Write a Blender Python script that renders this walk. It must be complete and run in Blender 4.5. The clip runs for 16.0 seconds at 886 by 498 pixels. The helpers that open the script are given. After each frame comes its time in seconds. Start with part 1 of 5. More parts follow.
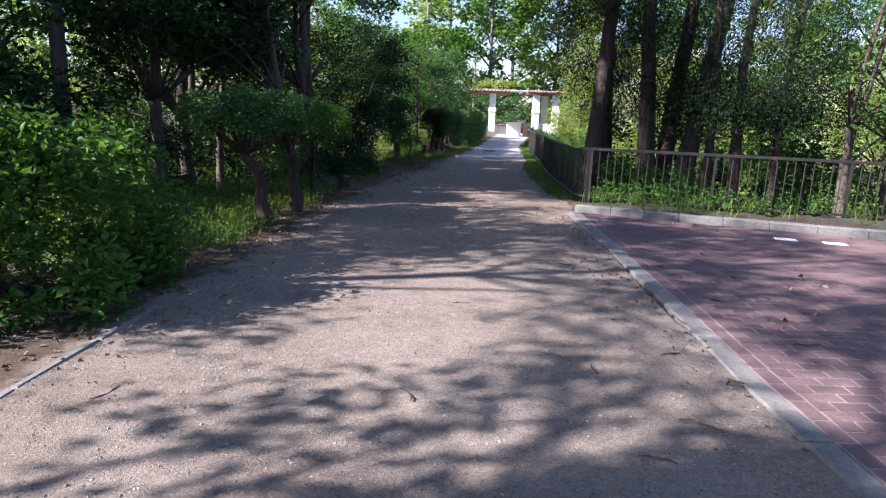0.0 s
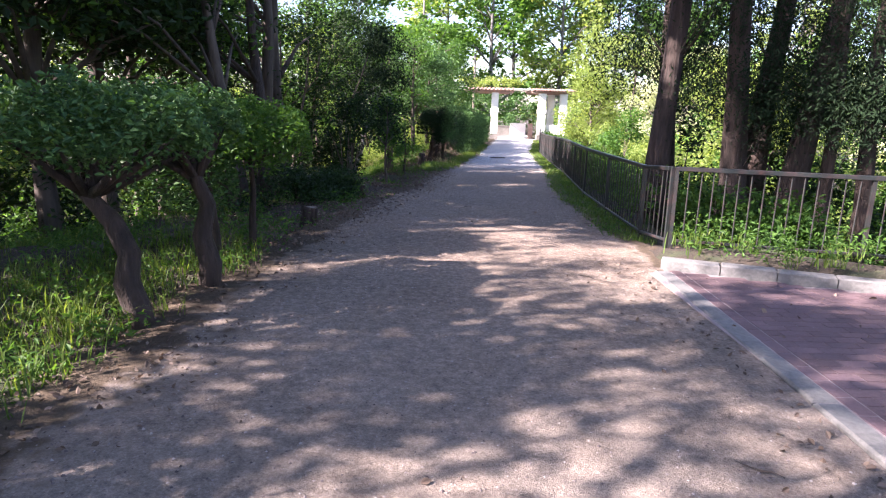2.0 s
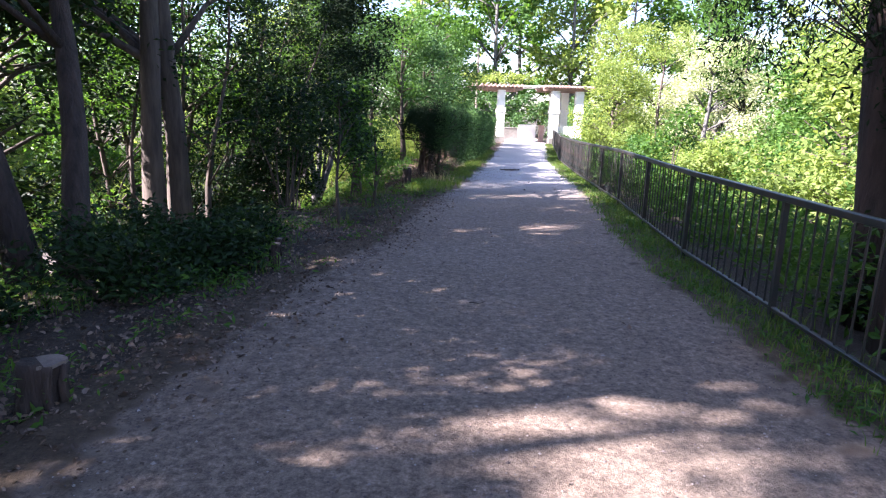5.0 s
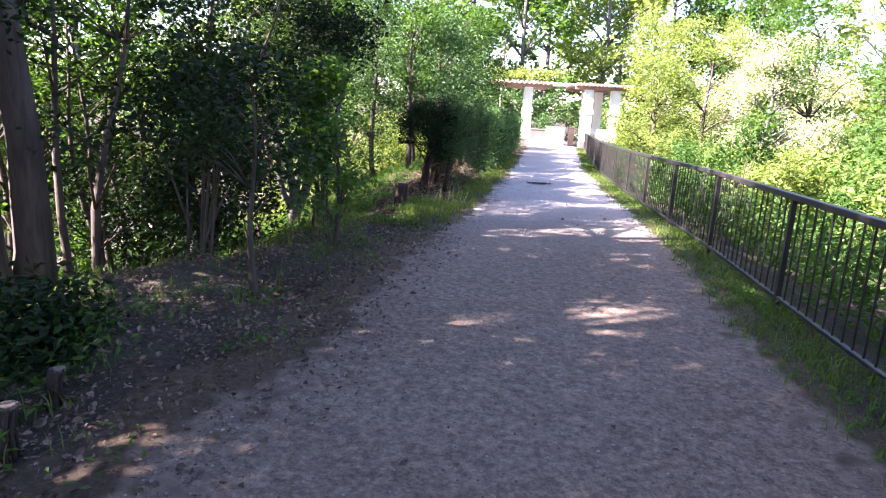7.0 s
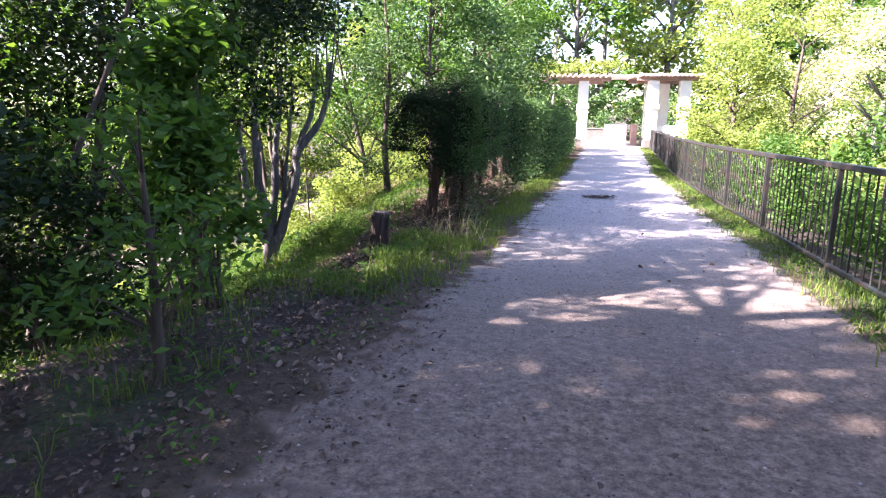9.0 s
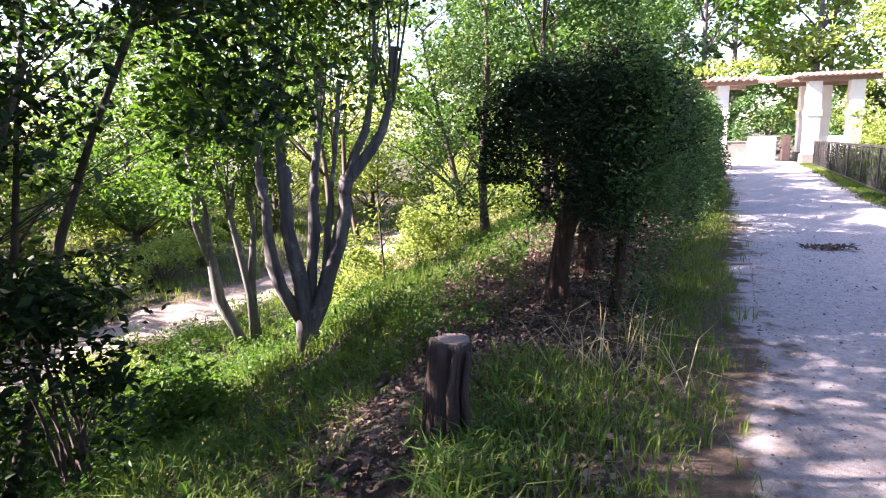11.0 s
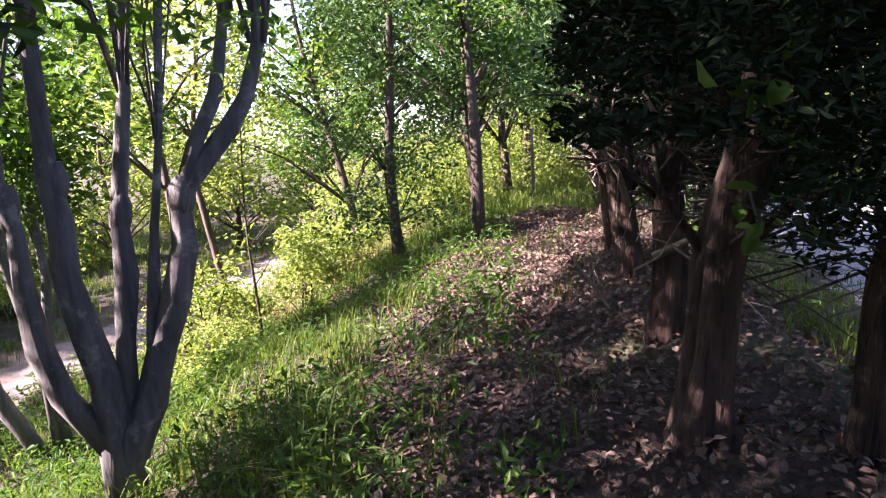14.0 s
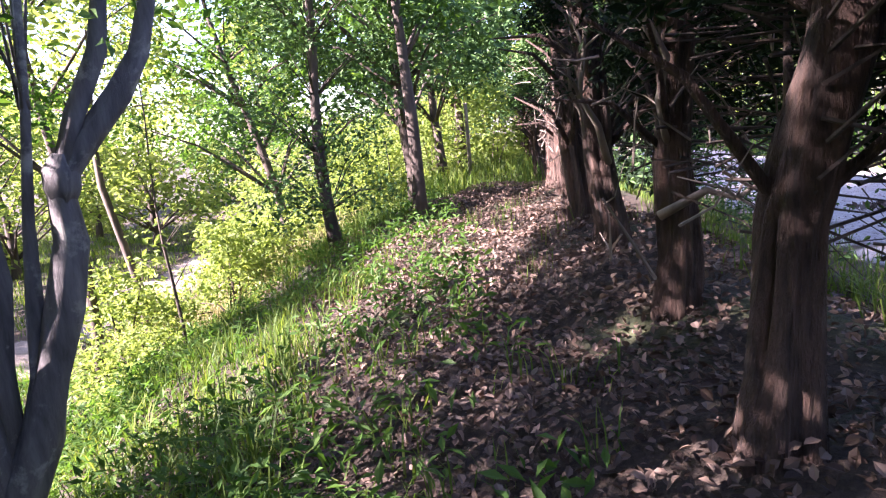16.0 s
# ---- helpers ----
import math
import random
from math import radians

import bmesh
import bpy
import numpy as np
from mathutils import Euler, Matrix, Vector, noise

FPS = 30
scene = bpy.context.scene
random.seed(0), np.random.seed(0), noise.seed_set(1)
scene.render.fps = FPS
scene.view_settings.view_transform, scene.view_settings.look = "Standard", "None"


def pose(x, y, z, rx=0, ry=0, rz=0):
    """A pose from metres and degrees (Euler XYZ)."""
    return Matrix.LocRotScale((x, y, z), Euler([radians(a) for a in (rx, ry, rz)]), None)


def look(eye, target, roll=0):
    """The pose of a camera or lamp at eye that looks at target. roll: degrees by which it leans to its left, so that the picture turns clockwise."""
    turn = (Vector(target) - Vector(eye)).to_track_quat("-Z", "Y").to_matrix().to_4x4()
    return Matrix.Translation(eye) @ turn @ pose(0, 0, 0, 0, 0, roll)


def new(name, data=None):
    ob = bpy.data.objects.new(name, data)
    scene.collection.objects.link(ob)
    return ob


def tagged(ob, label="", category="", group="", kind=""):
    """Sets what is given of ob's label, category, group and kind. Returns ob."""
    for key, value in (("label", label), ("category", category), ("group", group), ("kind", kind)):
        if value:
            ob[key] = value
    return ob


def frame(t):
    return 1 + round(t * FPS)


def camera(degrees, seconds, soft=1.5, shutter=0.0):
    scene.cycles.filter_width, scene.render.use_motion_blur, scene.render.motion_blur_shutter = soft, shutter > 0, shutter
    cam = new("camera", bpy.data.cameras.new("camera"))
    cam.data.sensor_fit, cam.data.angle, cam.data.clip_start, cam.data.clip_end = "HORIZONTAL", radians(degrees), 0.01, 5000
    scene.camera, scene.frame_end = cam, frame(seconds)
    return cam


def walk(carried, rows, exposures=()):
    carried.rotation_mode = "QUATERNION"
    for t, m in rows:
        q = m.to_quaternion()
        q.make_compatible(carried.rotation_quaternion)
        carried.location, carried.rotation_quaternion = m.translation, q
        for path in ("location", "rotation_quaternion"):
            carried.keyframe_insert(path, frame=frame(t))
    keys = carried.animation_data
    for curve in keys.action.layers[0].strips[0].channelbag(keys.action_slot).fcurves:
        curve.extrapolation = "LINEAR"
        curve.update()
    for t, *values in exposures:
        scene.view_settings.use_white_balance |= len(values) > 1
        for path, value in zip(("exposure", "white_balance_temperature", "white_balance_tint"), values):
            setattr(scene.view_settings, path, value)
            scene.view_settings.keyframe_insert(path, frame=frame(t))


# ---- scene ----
cam = camera(71.4, 16.0, 1.2)
PATH = [
    (0, (0.045, -0.058, 1.367), (0.048, 1.894, 0.933), 2.2),
    (0.5, (-0.004, 0.796, 1.351), (0.0, 2.747, 0.912), 2.0),
    (1, (-0.015, 1.664, 1.406), (-0.012, 3.617, 0.972), 1.9),
    (1.5, (-0.076, 2.487, 1.4), (-0.07, 4.439, 0.966), 1.8),
    (2, (-0.103, 3.28, 1.385), (-0.093, 5.233, 0.953), 1.7),
    (2.5, (-0.122, 4.103, 1.339), (-0.111, 6.056, 0.907), 1.5),
    (3, (-0.136, 4.92, 1.389), (-0.124, 6.873, 0.956), 1.5),
    (3.5, (-0.191, 5.656, 1.435), (-0.181, 7.609, 1.0), 1.5),
    (4, (-0.102, 6.485, 1.404), (-0.096, 8.438, 0.97), 1.4),
    (6.3, (0.077, 10.41, 1.281), (0.058, 12.364, 0.857), 2.8),
    (6.5, (0.09, 10.729, 1.308), (0.063, 12.681, 0.873), 3.0),
    (7, (0.215, 11.458, 1.309), (0.156, 13.409, 0.873), 3.1),
    (7.5, (0.404, 12.262, 1.28), (0.305, 14.211, 0.84), 3.1),
    (8, (0.534, 13.06, 1.262), (0.404, 15.007, 0.822), 2.8),
    (8.2, (0.603, 13.376, 1.248), (0.453, 15.321, 0.808), 2.6),
    (10.3, (0.294, 16.845, 1.039), (-0.163, 18.756, 0.669), -2.1),
    (10.5, (0.202, 17.175, 1.048), (-0.294, 19.078, 0.682), -1.8),
    (11, (-0.041, 17.927, 1.035), (-0.62, 19.808, 0.678), -1.2),
    (11.5, (-0.39, 18.72, 0.914), (-1.052, 20.576, 0.568), -0.7),
    (12, (-0.635, 19.326, 0.803), (-1.318, 21.177, 0.474), -0.6),
    (12.5, (-0.835, 19.667, 0.741), (-1.498, 21.529, 0.431), -0.4),
    (13, (-0.945, 19.863, 0.768), (-1.528, 21.752, 0.468), -1.0),
    (13.5, (-0.98, 20.113, 0.769), (-1.352, 22.053, 0.456), -1.8),
    (14, (-1.014, 20.203, 0.782), (-1.197, 22.168, 0.456), -2.8),
    (14.5, (-1.086, 20.305, 0.81), (-1.168, 22.275, 0.475), -4.0),
    (15, (-1.106, 20.451, 0.814), (-1.129, 22.421, 0.467), -4.9),
    (15.5, (-1.103, 20.59, 0.744), (-1.089, 22.559, 0.395), -5.1),
    (16, (-1.158, 20.679, 0.658), (-1.122, 22.642, 0.279), -5.3),
]
EXPOSURE = [(0.0, 2.04, 5800, 19), (1.5, 2.74, 6150, 23), (2.5, 3.1, 6250, 28), (4.0, 3.0, 5800, 23), (7.0, 3.45, 6250, 31), (8.0, 3.48, 6250, 31), (10.5, 3.45, 6450, 33), (11.5, 3.1, 6500, 34), (12.5, 2.58, 6650, 36), (14.0, 3.22, 6450, 41), (15.5, 3.62, 6200, 41), (16.0, 3.68, 6150, 40)]
walk(cam, [(t, look(eye, target, roll)) for t, eye, target, roll in PATH], EXPOSURE)

# ---- world, sun ----
SUN_TO = Vector((-0.90, -0.27, 0.64)).normalized()
world = bpy.data.worlds.new("sky")
scene.world = world
world.use_nodes = True
wn = world.node_tree.nodes
sky = wn.new("ShaderNodeTexSky")
sky.sky_type = "NISHITA"
sky.sun_disc = False
sky.sun_elevation = math.asin(SUN_TO.z)
sky.sun_rotation = math.atan2(SUN_TO.x, SUN_TO.y)
world.node_tree.links.new(sky.outputs[0], wn["Background"].inputs[0])
wn["Background"].inputs[1].default_value = 0.062
sun = new("sun", bpy.data.lights.new("sun", "SUN"))
sun.data.energy = 5.0
sun.data.angle = radians(0.6)
sun.data.color = (1.0, 0.93, 0.82)
sun.matrix_world = look(SUN_TO * 60, (0, 0, 0))

rng = np.random.default_rng(7)


# ---- materials ----
def material(name):
    m = bpy.data.materials.new(name)
    m.use_nodes = True
    t = m.node_tree
    return m, t.nodes, t.links, t.nodes["Principled BSDF"]


def ramp(n, l, source, stops):
    r = n.new("ShaderNodeValToRGB")
    e = r.color_ramp.elements
    while len(e) < len(stops):
        e.new(0.5)
    for k, (p, c) in zip(e, stops):
        k.position, k.color = p, (*c, 1)
    l.new(source, r.inputs[0])
    return r.outputs[0]


def noise_tex(n, l, scale, detail=4.0, rough=0.55, stretch=None, kind="Object"):
    tc = n.new("ShaderNodeTexCoord")
    t = n.new("ShaderNodeTexNoise")
    t.inputs["Scale"].default_value = scale
    t.inputs["Detail"].default_value = detail
    t.inputs["Roughness"].default_value = rough
    src = tc.outputs[kind]
    if stretch:
        mp = n.new("ShaderNodeMapping")
        mp.inputs["Scale"].default_value = stretch
        l.new(src, mp.inputs["Vector"])
        src = mp.outputs[0]
    l.new(src, t.inputs["Vector"])
    return t.outputs[0]


def mix(n, l, fac, a, b, mode="MIX"):
    m = n.new("ShaderNodeMix")
    m.data_type, m.blend_type = "RGBA", mode
    if isinstance(fac, float):
        m.inputs[0].default_value = fac
    else:
        l.new(fac, m.inputs[0])
    l.new(a, m.inputs[6])
    l.new(b, m.inputs[7])
    return m.outputs[2]


def bump(n, l, b, height, strength, distance):
    bp = n.new("ShaderNodeBump")
    bp.inputs["Strength"].default_value = strength
    bp.inputs["Distance"].default_value = distance
    l.new(height, bp.inputs["Height"])
    l.new(bp.outputs[0], b.inputs["Normal"])


def leaf_material(name, dark, mid, light, rough=0.42, through_light=0.45, glow=(1.25, 1.3, 0.5)):
    m, n, l, b = material(name)
    g = n.new("ShaderNodeNewGeometry")
    col = ramp(n, l, g.outputs["Random Per Island"], [(0.0, dark), (0.55, mid), (1.0, light)])
    big = noise_tex(n, l, 0.9, 2.0)
    col = mix(n, l, 0.35, col, ramp(n, l, big, [(0.3, dark), (0.7, light)]))
    l.new(col, b.inputs["Base Color"])
    b.inputs["Roughness"].default_value = rough
    b.inputs["Specular IOR Level"].default_value = 0.18
    tr = n.new("ShaderNodeBsdfTranslucent")
    tint = n.new("ShaderNodeRGB")
    tint.outputs[0].default_value = (*glow, 1)
    l.new(mix(n, l, 1.0, col, tint.outputs[0], "MULTIPLY"), tr.inputs["Color"])
    ms = n.new("ShaderNodeMixShader")
    ms.inputs[0].default_value = through_light
    l.new(b.outputs[0], ms.inputs[1])
    l.new(tr.outputs[0], ms.inputs[2])
    l.new(ms.outputs[0], n["Material Output"].inputs[0])
    return m


# Evergreen green lowered to near black, with the crowns' own shade in it.
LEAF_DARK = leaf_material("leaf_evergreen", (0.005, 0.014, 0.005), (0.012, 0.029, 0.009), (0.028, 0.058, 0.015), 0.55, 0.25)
LEAF_MID = leaf_material("leaf_green", (0.025, 0.07, 0.016), (0.055, 0.125, 0.025), (0.11, 0.20, 0.04), 0.5, 0.45)
LEAF_LIGHT = leaf_material("leaf_yellow_green", (0.09, 0.15, 0.035), (0.18, 0.25, 0.065), (0.31, 0.37, 0.12), 0.5, 0.55, (1.35, 1.3, 0.7))
LEAF_PALE = leaf_material("leaf_pale_blossom", (0.24, 0.29, 0.12), (0.42, 0.46, 0.24), (0.60, 0.60, 0.42), 0.5, 0.45, (1.1, 1.1, 0.8))
# Near-black; on the hedge this colour also stands in for shade.
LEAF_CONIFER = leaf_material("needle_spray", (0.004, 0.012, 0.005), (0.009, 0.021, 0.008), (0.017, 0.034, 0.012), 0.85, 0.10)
LEAF_HEDGE = leaf_material("leaf_hedge", (0.016, 0.045, 0.016), (0.048, 0.11, 0.034), (0.11, 0.20, 0.06), 0.5, 0.2)
GRASS = leaf_material("grass_blade", (0.035, 0.08, 0.018), (0.08, 0.15, 0.028), (0.20, 0.24, 0.06), 0.55, 0.45)
DRY_GRASS = leaf_material("dry_grass_blade", (0.20, 0.16, 0.07), (0.34, 0.28, 0.14), (0.48, 0.42, 0.24), 0.6, 0.3, (1, 1, 0.8))
LITTER = leaf_material("dead_leaf", (0.022, 0.014, 0.010), (0.085, 0.057, 0.043), (0.29, 0.21, 0.165), 0.6, 0.12, (1.1, 0.8, 0.5))


def bark_material(name, dark, light, scale=9.0, depth=0.02, lichen=None):
    m, n, l, b = material(name)
    f = noise_tex(n, l, scale, 6.0, 0.65, (1, 1, 0.16))
    col = ramp(n, l, f, [(0.32, dark), (0.68, light)])
    if lichen:
        spots = noise_tex(n, l, 6.0, 5.0, 0.7)
        lm = n.new("ShaderNodeRGB")
        lm.outputs[0].default_value = (*lichen, 1)
        col = mix(n, l, ramp(n, l, spots, [(0.56, (0, 0, 0)), (0.68, (1, 1, 1))]), col, lm.outputs[0])
    l.new(col, b.inputs["Base Color"])
    b.inputs["Roughness"].default_value = 0.9
    bump(n, l, b, f, 1.0, depth)
    return m


BARK_DARK = bark_material("bark_dark", (0.025, 0.018, 0.014), (0.10, 0.075, 0.06))
BARK_RED = bark_material("bark_cedar", (0.012, 0.007, 0.005), (0.12, 0.07, 0.05), 24.0, 0.09)
BARK_CEDAR = bark_material("bark_cedar_dark", (0.012, 0.008, 0.006), (0.06, 0.037, 0.03), 15.0, 0.045)
BARK_GREY = bark_material("bark_smooth_grey", (0.05, 0.046, 0.046), (0.165, 0.153, 0.15), 14.0, 0.012, (0.26, 0.25, 0.22))
BARK_PALE = bark_material("bark_pale", (0.12, 0.095, 0.075), (0.28, 0.23, 0.19), 11.0, 0.01)


def gravel_material():
    m, n, l, b = material("pinkish_gravel")
    grit = noise_tex(n, l, 75.0, 4.0, 0.85)
    fine = noise_tex(n, l, 24.0, 6.0, 0.85)
    mid = noise_tex(n, l, 6.0, 6.0, 0.7)
    big = noise_tex(n, l, 0.55, 5.0, 0.65)
    col = ramp(n, l, grit, [(0.38, (0.050, 0.037, 0.031)), (0.5, (0.221, 0.175, 0.150)), (0.61, (0.530, 0.460, 0.383))])
    col = mix(n, l, 0.4, col, ramp(n, l, fine, [(0.38, (0.069, 0.050, 0.042)), (0.62, (0.353, 0.290, 0.245))]))
    col = mix(n, l, 0.3, col, ramp(n, l, mid, [(0.36, (0.098, 0.073, 0.060)), (0.66, (0.324, 0.267, 0.227))]))
    col = mix(n, l, 0.35, col, ramp(n, l, big, [(0.38, (0.137, 0.104, 0.085)), (0.62, (0.305, 0.260, 0.231))]))
    trod = n.new("ShaderNodeAttribute")
    trod.attribute_name = "earth"
    col = mix(n, l, trod.outputs["Fac"], col, ramp(n, l, fine, [(0.36, (0.055, 0.037, 0.026)), (0.5, (0.17, 0.122, 0.092)), (0.64, (0.36, 0.27, 0.21))]))
    # Far gravel is paler: partly its own tone, partly skylight painted in.
    pale_skylit = n.new("ShaderNodeAttribute")
    pale_skylit.attribute_name = "pale_skylit"
    col = mix(n, l, pale_skylit.outputs["Fac"], col, ramp(n, l, fine, [(0.34, (0.26, 0.235, 0.23)), (0.5, (0.42, 0.39, 0.385)), (0.66, (0.55, 0.52, 0.51))]))
    soil = ramp(n, l, fine, [(0.3, (0.03, 0.021, 0.015)), (0.55, (0.09, 0.064, 0.043)), (0.78, (0.20, 0.15, 0.10))])
    at = n.new("ShaderNodeAttribute")
    at.attribute_name = "rim"
    wear = n.new("ShaderNodeMath")
    wear.operation = "MULTIPLY_ADD"
    l.new(mid, wear.inputs[0])
    wear.inputs[1].default_value = 1.6
    l.new(at.outputs["Fac"], wear.inputs[2])
    l.new(mix(n, l, ramp(n, l, wear.outputs[0], [(0.78, (0, 0, 0)), (0.99, (1, 1, 1))]), col, soil), b.inputs["Base Color"])
    b.inputs["Roughness"].default_value = 0.95
    b.inputs["Specular IOR Level"].default_value = 0.25
    ad = n.new("ShaderNodeMath")
    l.new(grit, ad.inputs[0])
    l.new(fine, ad.inputs[1])
    bump(n, l, b, ad.outputs[0], 1.0, 0.012)
    return m


def soil_material():
    m, n, l, b = material("leafy_soil")
    fine = noise_tex(n, l, 38.0, 5.0, 0.7)
    big = noise_tex(n, l, 1.1, 4.0, 0.6)
    col = ramp(n, l, fine, [(0.3, (0.014, 0.009, 0.006)), (0.55, (0.045, 0.030, 0.020)), (0.78, (0.13, 0.095, 0.065))])
    green = ramp(n, l, fine, [(0.3, (0.018, 0.032, 0.01)), (0.7, (0.07, 0.11, 0.03))])
    col = mix(n, l, ramp(n, l, big, [(0.52, (0, 0, 0)), (0.72, (1, 1, 1))]), col, green)
    l.new(col, b.inputs["Base Color"])
    b.inputs["Roughness"].default_value = 0.95
    bump(n, l, b, fine, 1.0, 0.03)
    return m


def stone_material(name, dark, light, scale=30.0, depth=0.006, random_tone=0.0, rough=0.85):
    m, n, l, b = material(name)
    fine = noise_tex(n, l, scale, 5.0, 0.7)
    big = noise_tex(n, l, 2.3, 4.0, 0.6)
    col = ramp(n, l, fine, [(0.3, dark), (0.7, light)])
    col = mix(n, l, 0.4, col, ramp(n, l, big, [(0.35, dark), (0.65, light)]))
    if random_tone:
        oi = n.new("ShaderNodeObjectInfo")
        geo = n.new("ShaderNodeNewGeometry")
        sm = n.new("ShaderNodeMath")
        l.new(oi.outputs["Random"], sm.inputs[0])
        l.new(geo.outputs["Random Per Island"], sm.inputs[1])
        fr = n.new("ShaderNodeMath")
        fr.operation = "FRACT"
        l.new(sm.outputs[0], fr.inputs[0])
        lo = 1 - random_tone
        tone = ramp(n, l, fr.outputs[0], [(0.0, (lo, lo, lo)), (1.0, (1, 1, 1))])
        col = mix(n, l, 1.0, col, tone, "MULTIPLY")
    l.new(col, b.inputs["Base Color"])
    b.inputs["Roughness"].default_value = rough
    bump(n, l, b, fine, 0.8, depth)
    return m


def pebble_material():
    m, n, l, b = material("pebble")
    g = n.new("ShaderNodeNewGeometry")
    col = ramp(n, l, g.outputs["Random Per Island"], [(0.0, (0.05, 0.036, 0.036)), (0.45, (0.13, 0.10, 0.095)), (0.8, (0.26, 0.215, 0.20)), (1.0, (0.34, 0.30, 0.28))])
    l.new(col, b.inputs["Base Color"])
    b.inputs["Roughness"].default_value = 0.85
    return m


PEBBLE = pebble_material()
GRAVEL, SOIL = gravel_material(), soil_material()
CONCRETE = stone_material("kerb_concrete", (0.07, 0.066, 0.064), (0.21, 0.198, 0.188))
PAVER = stone_material("red_paver", (0.085, 0.05, 0.054), (0.20, 0.125, 0.13), 45.0, 0.003, 0.3)
MORTAR = stone_material("joint_sand", (0.17, 0.13, 0.13), (0.30, 0.25, 0.24), 60.0)
PLASTER = stone_material("white_plaster", (0.66, 0.64, 0.60), (0.82, 0.80, 0.76), 16.0, 0.004)
TIMBER = stone_material("red_brown_timber", (0.22, 0.13, 0.11), (0.44, 0.31, 0.26), 12.0)
DARK_STONE = stone_material("dark_stone", (0.10, 0.09, 0.08), (0.24, 0.22, 0.20), 14.0)
CUT_WOOD = stone_material("weathered_cut_wood", (0.07, 0.05, 0.042), (0.22, 0.17, 0.14), 22.0, 0.01)


def iron_material():
    m, n, l, b = material("painted_iron")
    f = noise_tex(n, l, 7.0, 5.0, 0.7)
    col = ramp(n, l, f, [(0.45, (0.014, 0.017, 0.017)), (0.62, (0.034, 0.022, 0.021)), (0.78, (0.085, 0.040, 0.034))])
    l.new(col, b.inputs["Base Color"])
    b.inputs["Roughness"].default_value = 0.42
    bump(n, l, b, f, 0.3, 0.002)
    return m


IRON = iron_material()


# ---- mesh helpers ----
def raw_mesh(name, verts, loops, sizes, mat, smooth=False):
    me = bpy.data.meshes.new(name)
    verts = np.asarray(verts, dtype=np.float32).reshape(-1, 3)
    loops = np.asarray(loops, dtype=np.int32).ravel()
    sizes = np.asarray(sizes, dtype=np.int32)
    me.vertices.add(len(verts))
    me.vertices.foreach_set("co", verts.ravel())
    me.loops.add(len(loops))
    me.loops.foreach_set("vertex_index", loops)
    me.polygons.add(len(sizes))
    me.polygons.foreach_set("loop_start", np.concatenate([[0], np.cumsum(sizes)[:-1]]).astype(np.int32))
    me.polygons.foreach_set("use_smooth", np.full(len(sizes), smooth, dtype=bool))
    me.update(calc_edges=True)
    me.materials.append(mat)
    return me


def thing(name, at, label, category, group="", kind=""):
    e = new(name)
    e.location = at
    return tagged(e, label, category, group, kind)


def attach(name, me, parent, label=""):
    ob = new(name, me)
    ob.parent = parent
    return tagged(ob, label)


class Solid:
    """Collects closed pieces into one mesh."""

    def __init__(self):
        self.v, self.f = [], []

    def tube(self, pts, radii, sides=8, rough=0.0, ridge=0.0):
        base, pts = len(self.v), [Vector(p) for p in pts]
        side = Vector((1, 0.13, 0)).normalized()
        for i, p in enumerate(pts):
            d = (pts[min(i + 1, len(pts) - 1)] - pts[max(i - 1, 0)]).normalized()
            u = (side - d * side.dot(d)).normalized()
            w = d.cross(u)
            for k in range(sides):
                a = 2 * math.pi * k / sides
                r = radii[i] * (1 + rough * noise.noise(Vector((p.x * 3 + math.cos(a) * 1.7, p.y * 3 + math.sin(a) * 1.7, p.z * 2.2)))
                         + (ridge * noise.noise(Vector((math.cos(a) * 5.5 + p.x * 9, math.sin(a) * 5.5, p.z * 1.6))) if ridge else 0.0))
                self.v.append(p + (u * math.cos(a) + w * math.sin(a)) * r)
        for i in range(len(pts) - 1):
            for k in range(sides):
                a, b = base + i * sides + k, base + i * sides + (k + 1) % sides
                self.f.append((a, b, b + sides, a + sides))
        self.f.append(tuple(base + k for k in reversed(range(sides))))
        self.f.append(tuple(base + (len(pts) - 1) * sides + k for k in range(sides)))

    def box(self, lo, hi, bevel=0.0, m=None):
        """A box with chamfered upper and lower edges."""
        base = len(self.v)
        x0, y0, z0 = lo
        x1, y1, z1 = hi
        c = bevel
        rings = [(z0, c), (z0 + c, 0), (z1 - c, 0), (z1, c)] if c else [(z0, 0), (z1, 0)]
        for z, i in rings:
            for x, y in ((x0 + i, y0 + i), (x1 - i, y0 + i), (x1 - i, y1 - i), (x0 + i, y1 - i)):
                p = Vector((x, y, z))
                self.v.append(m @ p if m else p)
        for r in range(len(rings) - 1):
            for k in range(4):
                a, b = base + r * 4 + k, base + r * 4 + (k + 1) % 4
                self.f.append((a, b, b + 4, a + 4))
        self.f.append((base + 3, base + 2, base + 1, base))
        t = base + (len(rings) - 1) * 4
        self.f.append((t, t + 1, t + 2, t + 3))

    def mesh(self, name, mat, smooth=False):
        return raw_mesh(name, [tuple(p) for p in self.v], [i for f in self.f for i in f], [len(f) for f in self.f], mat, smooth)


def unit(a):
    return a / np.maximum(np.linalg.norm(a, axis=1, keepdims=True), 1e-6)


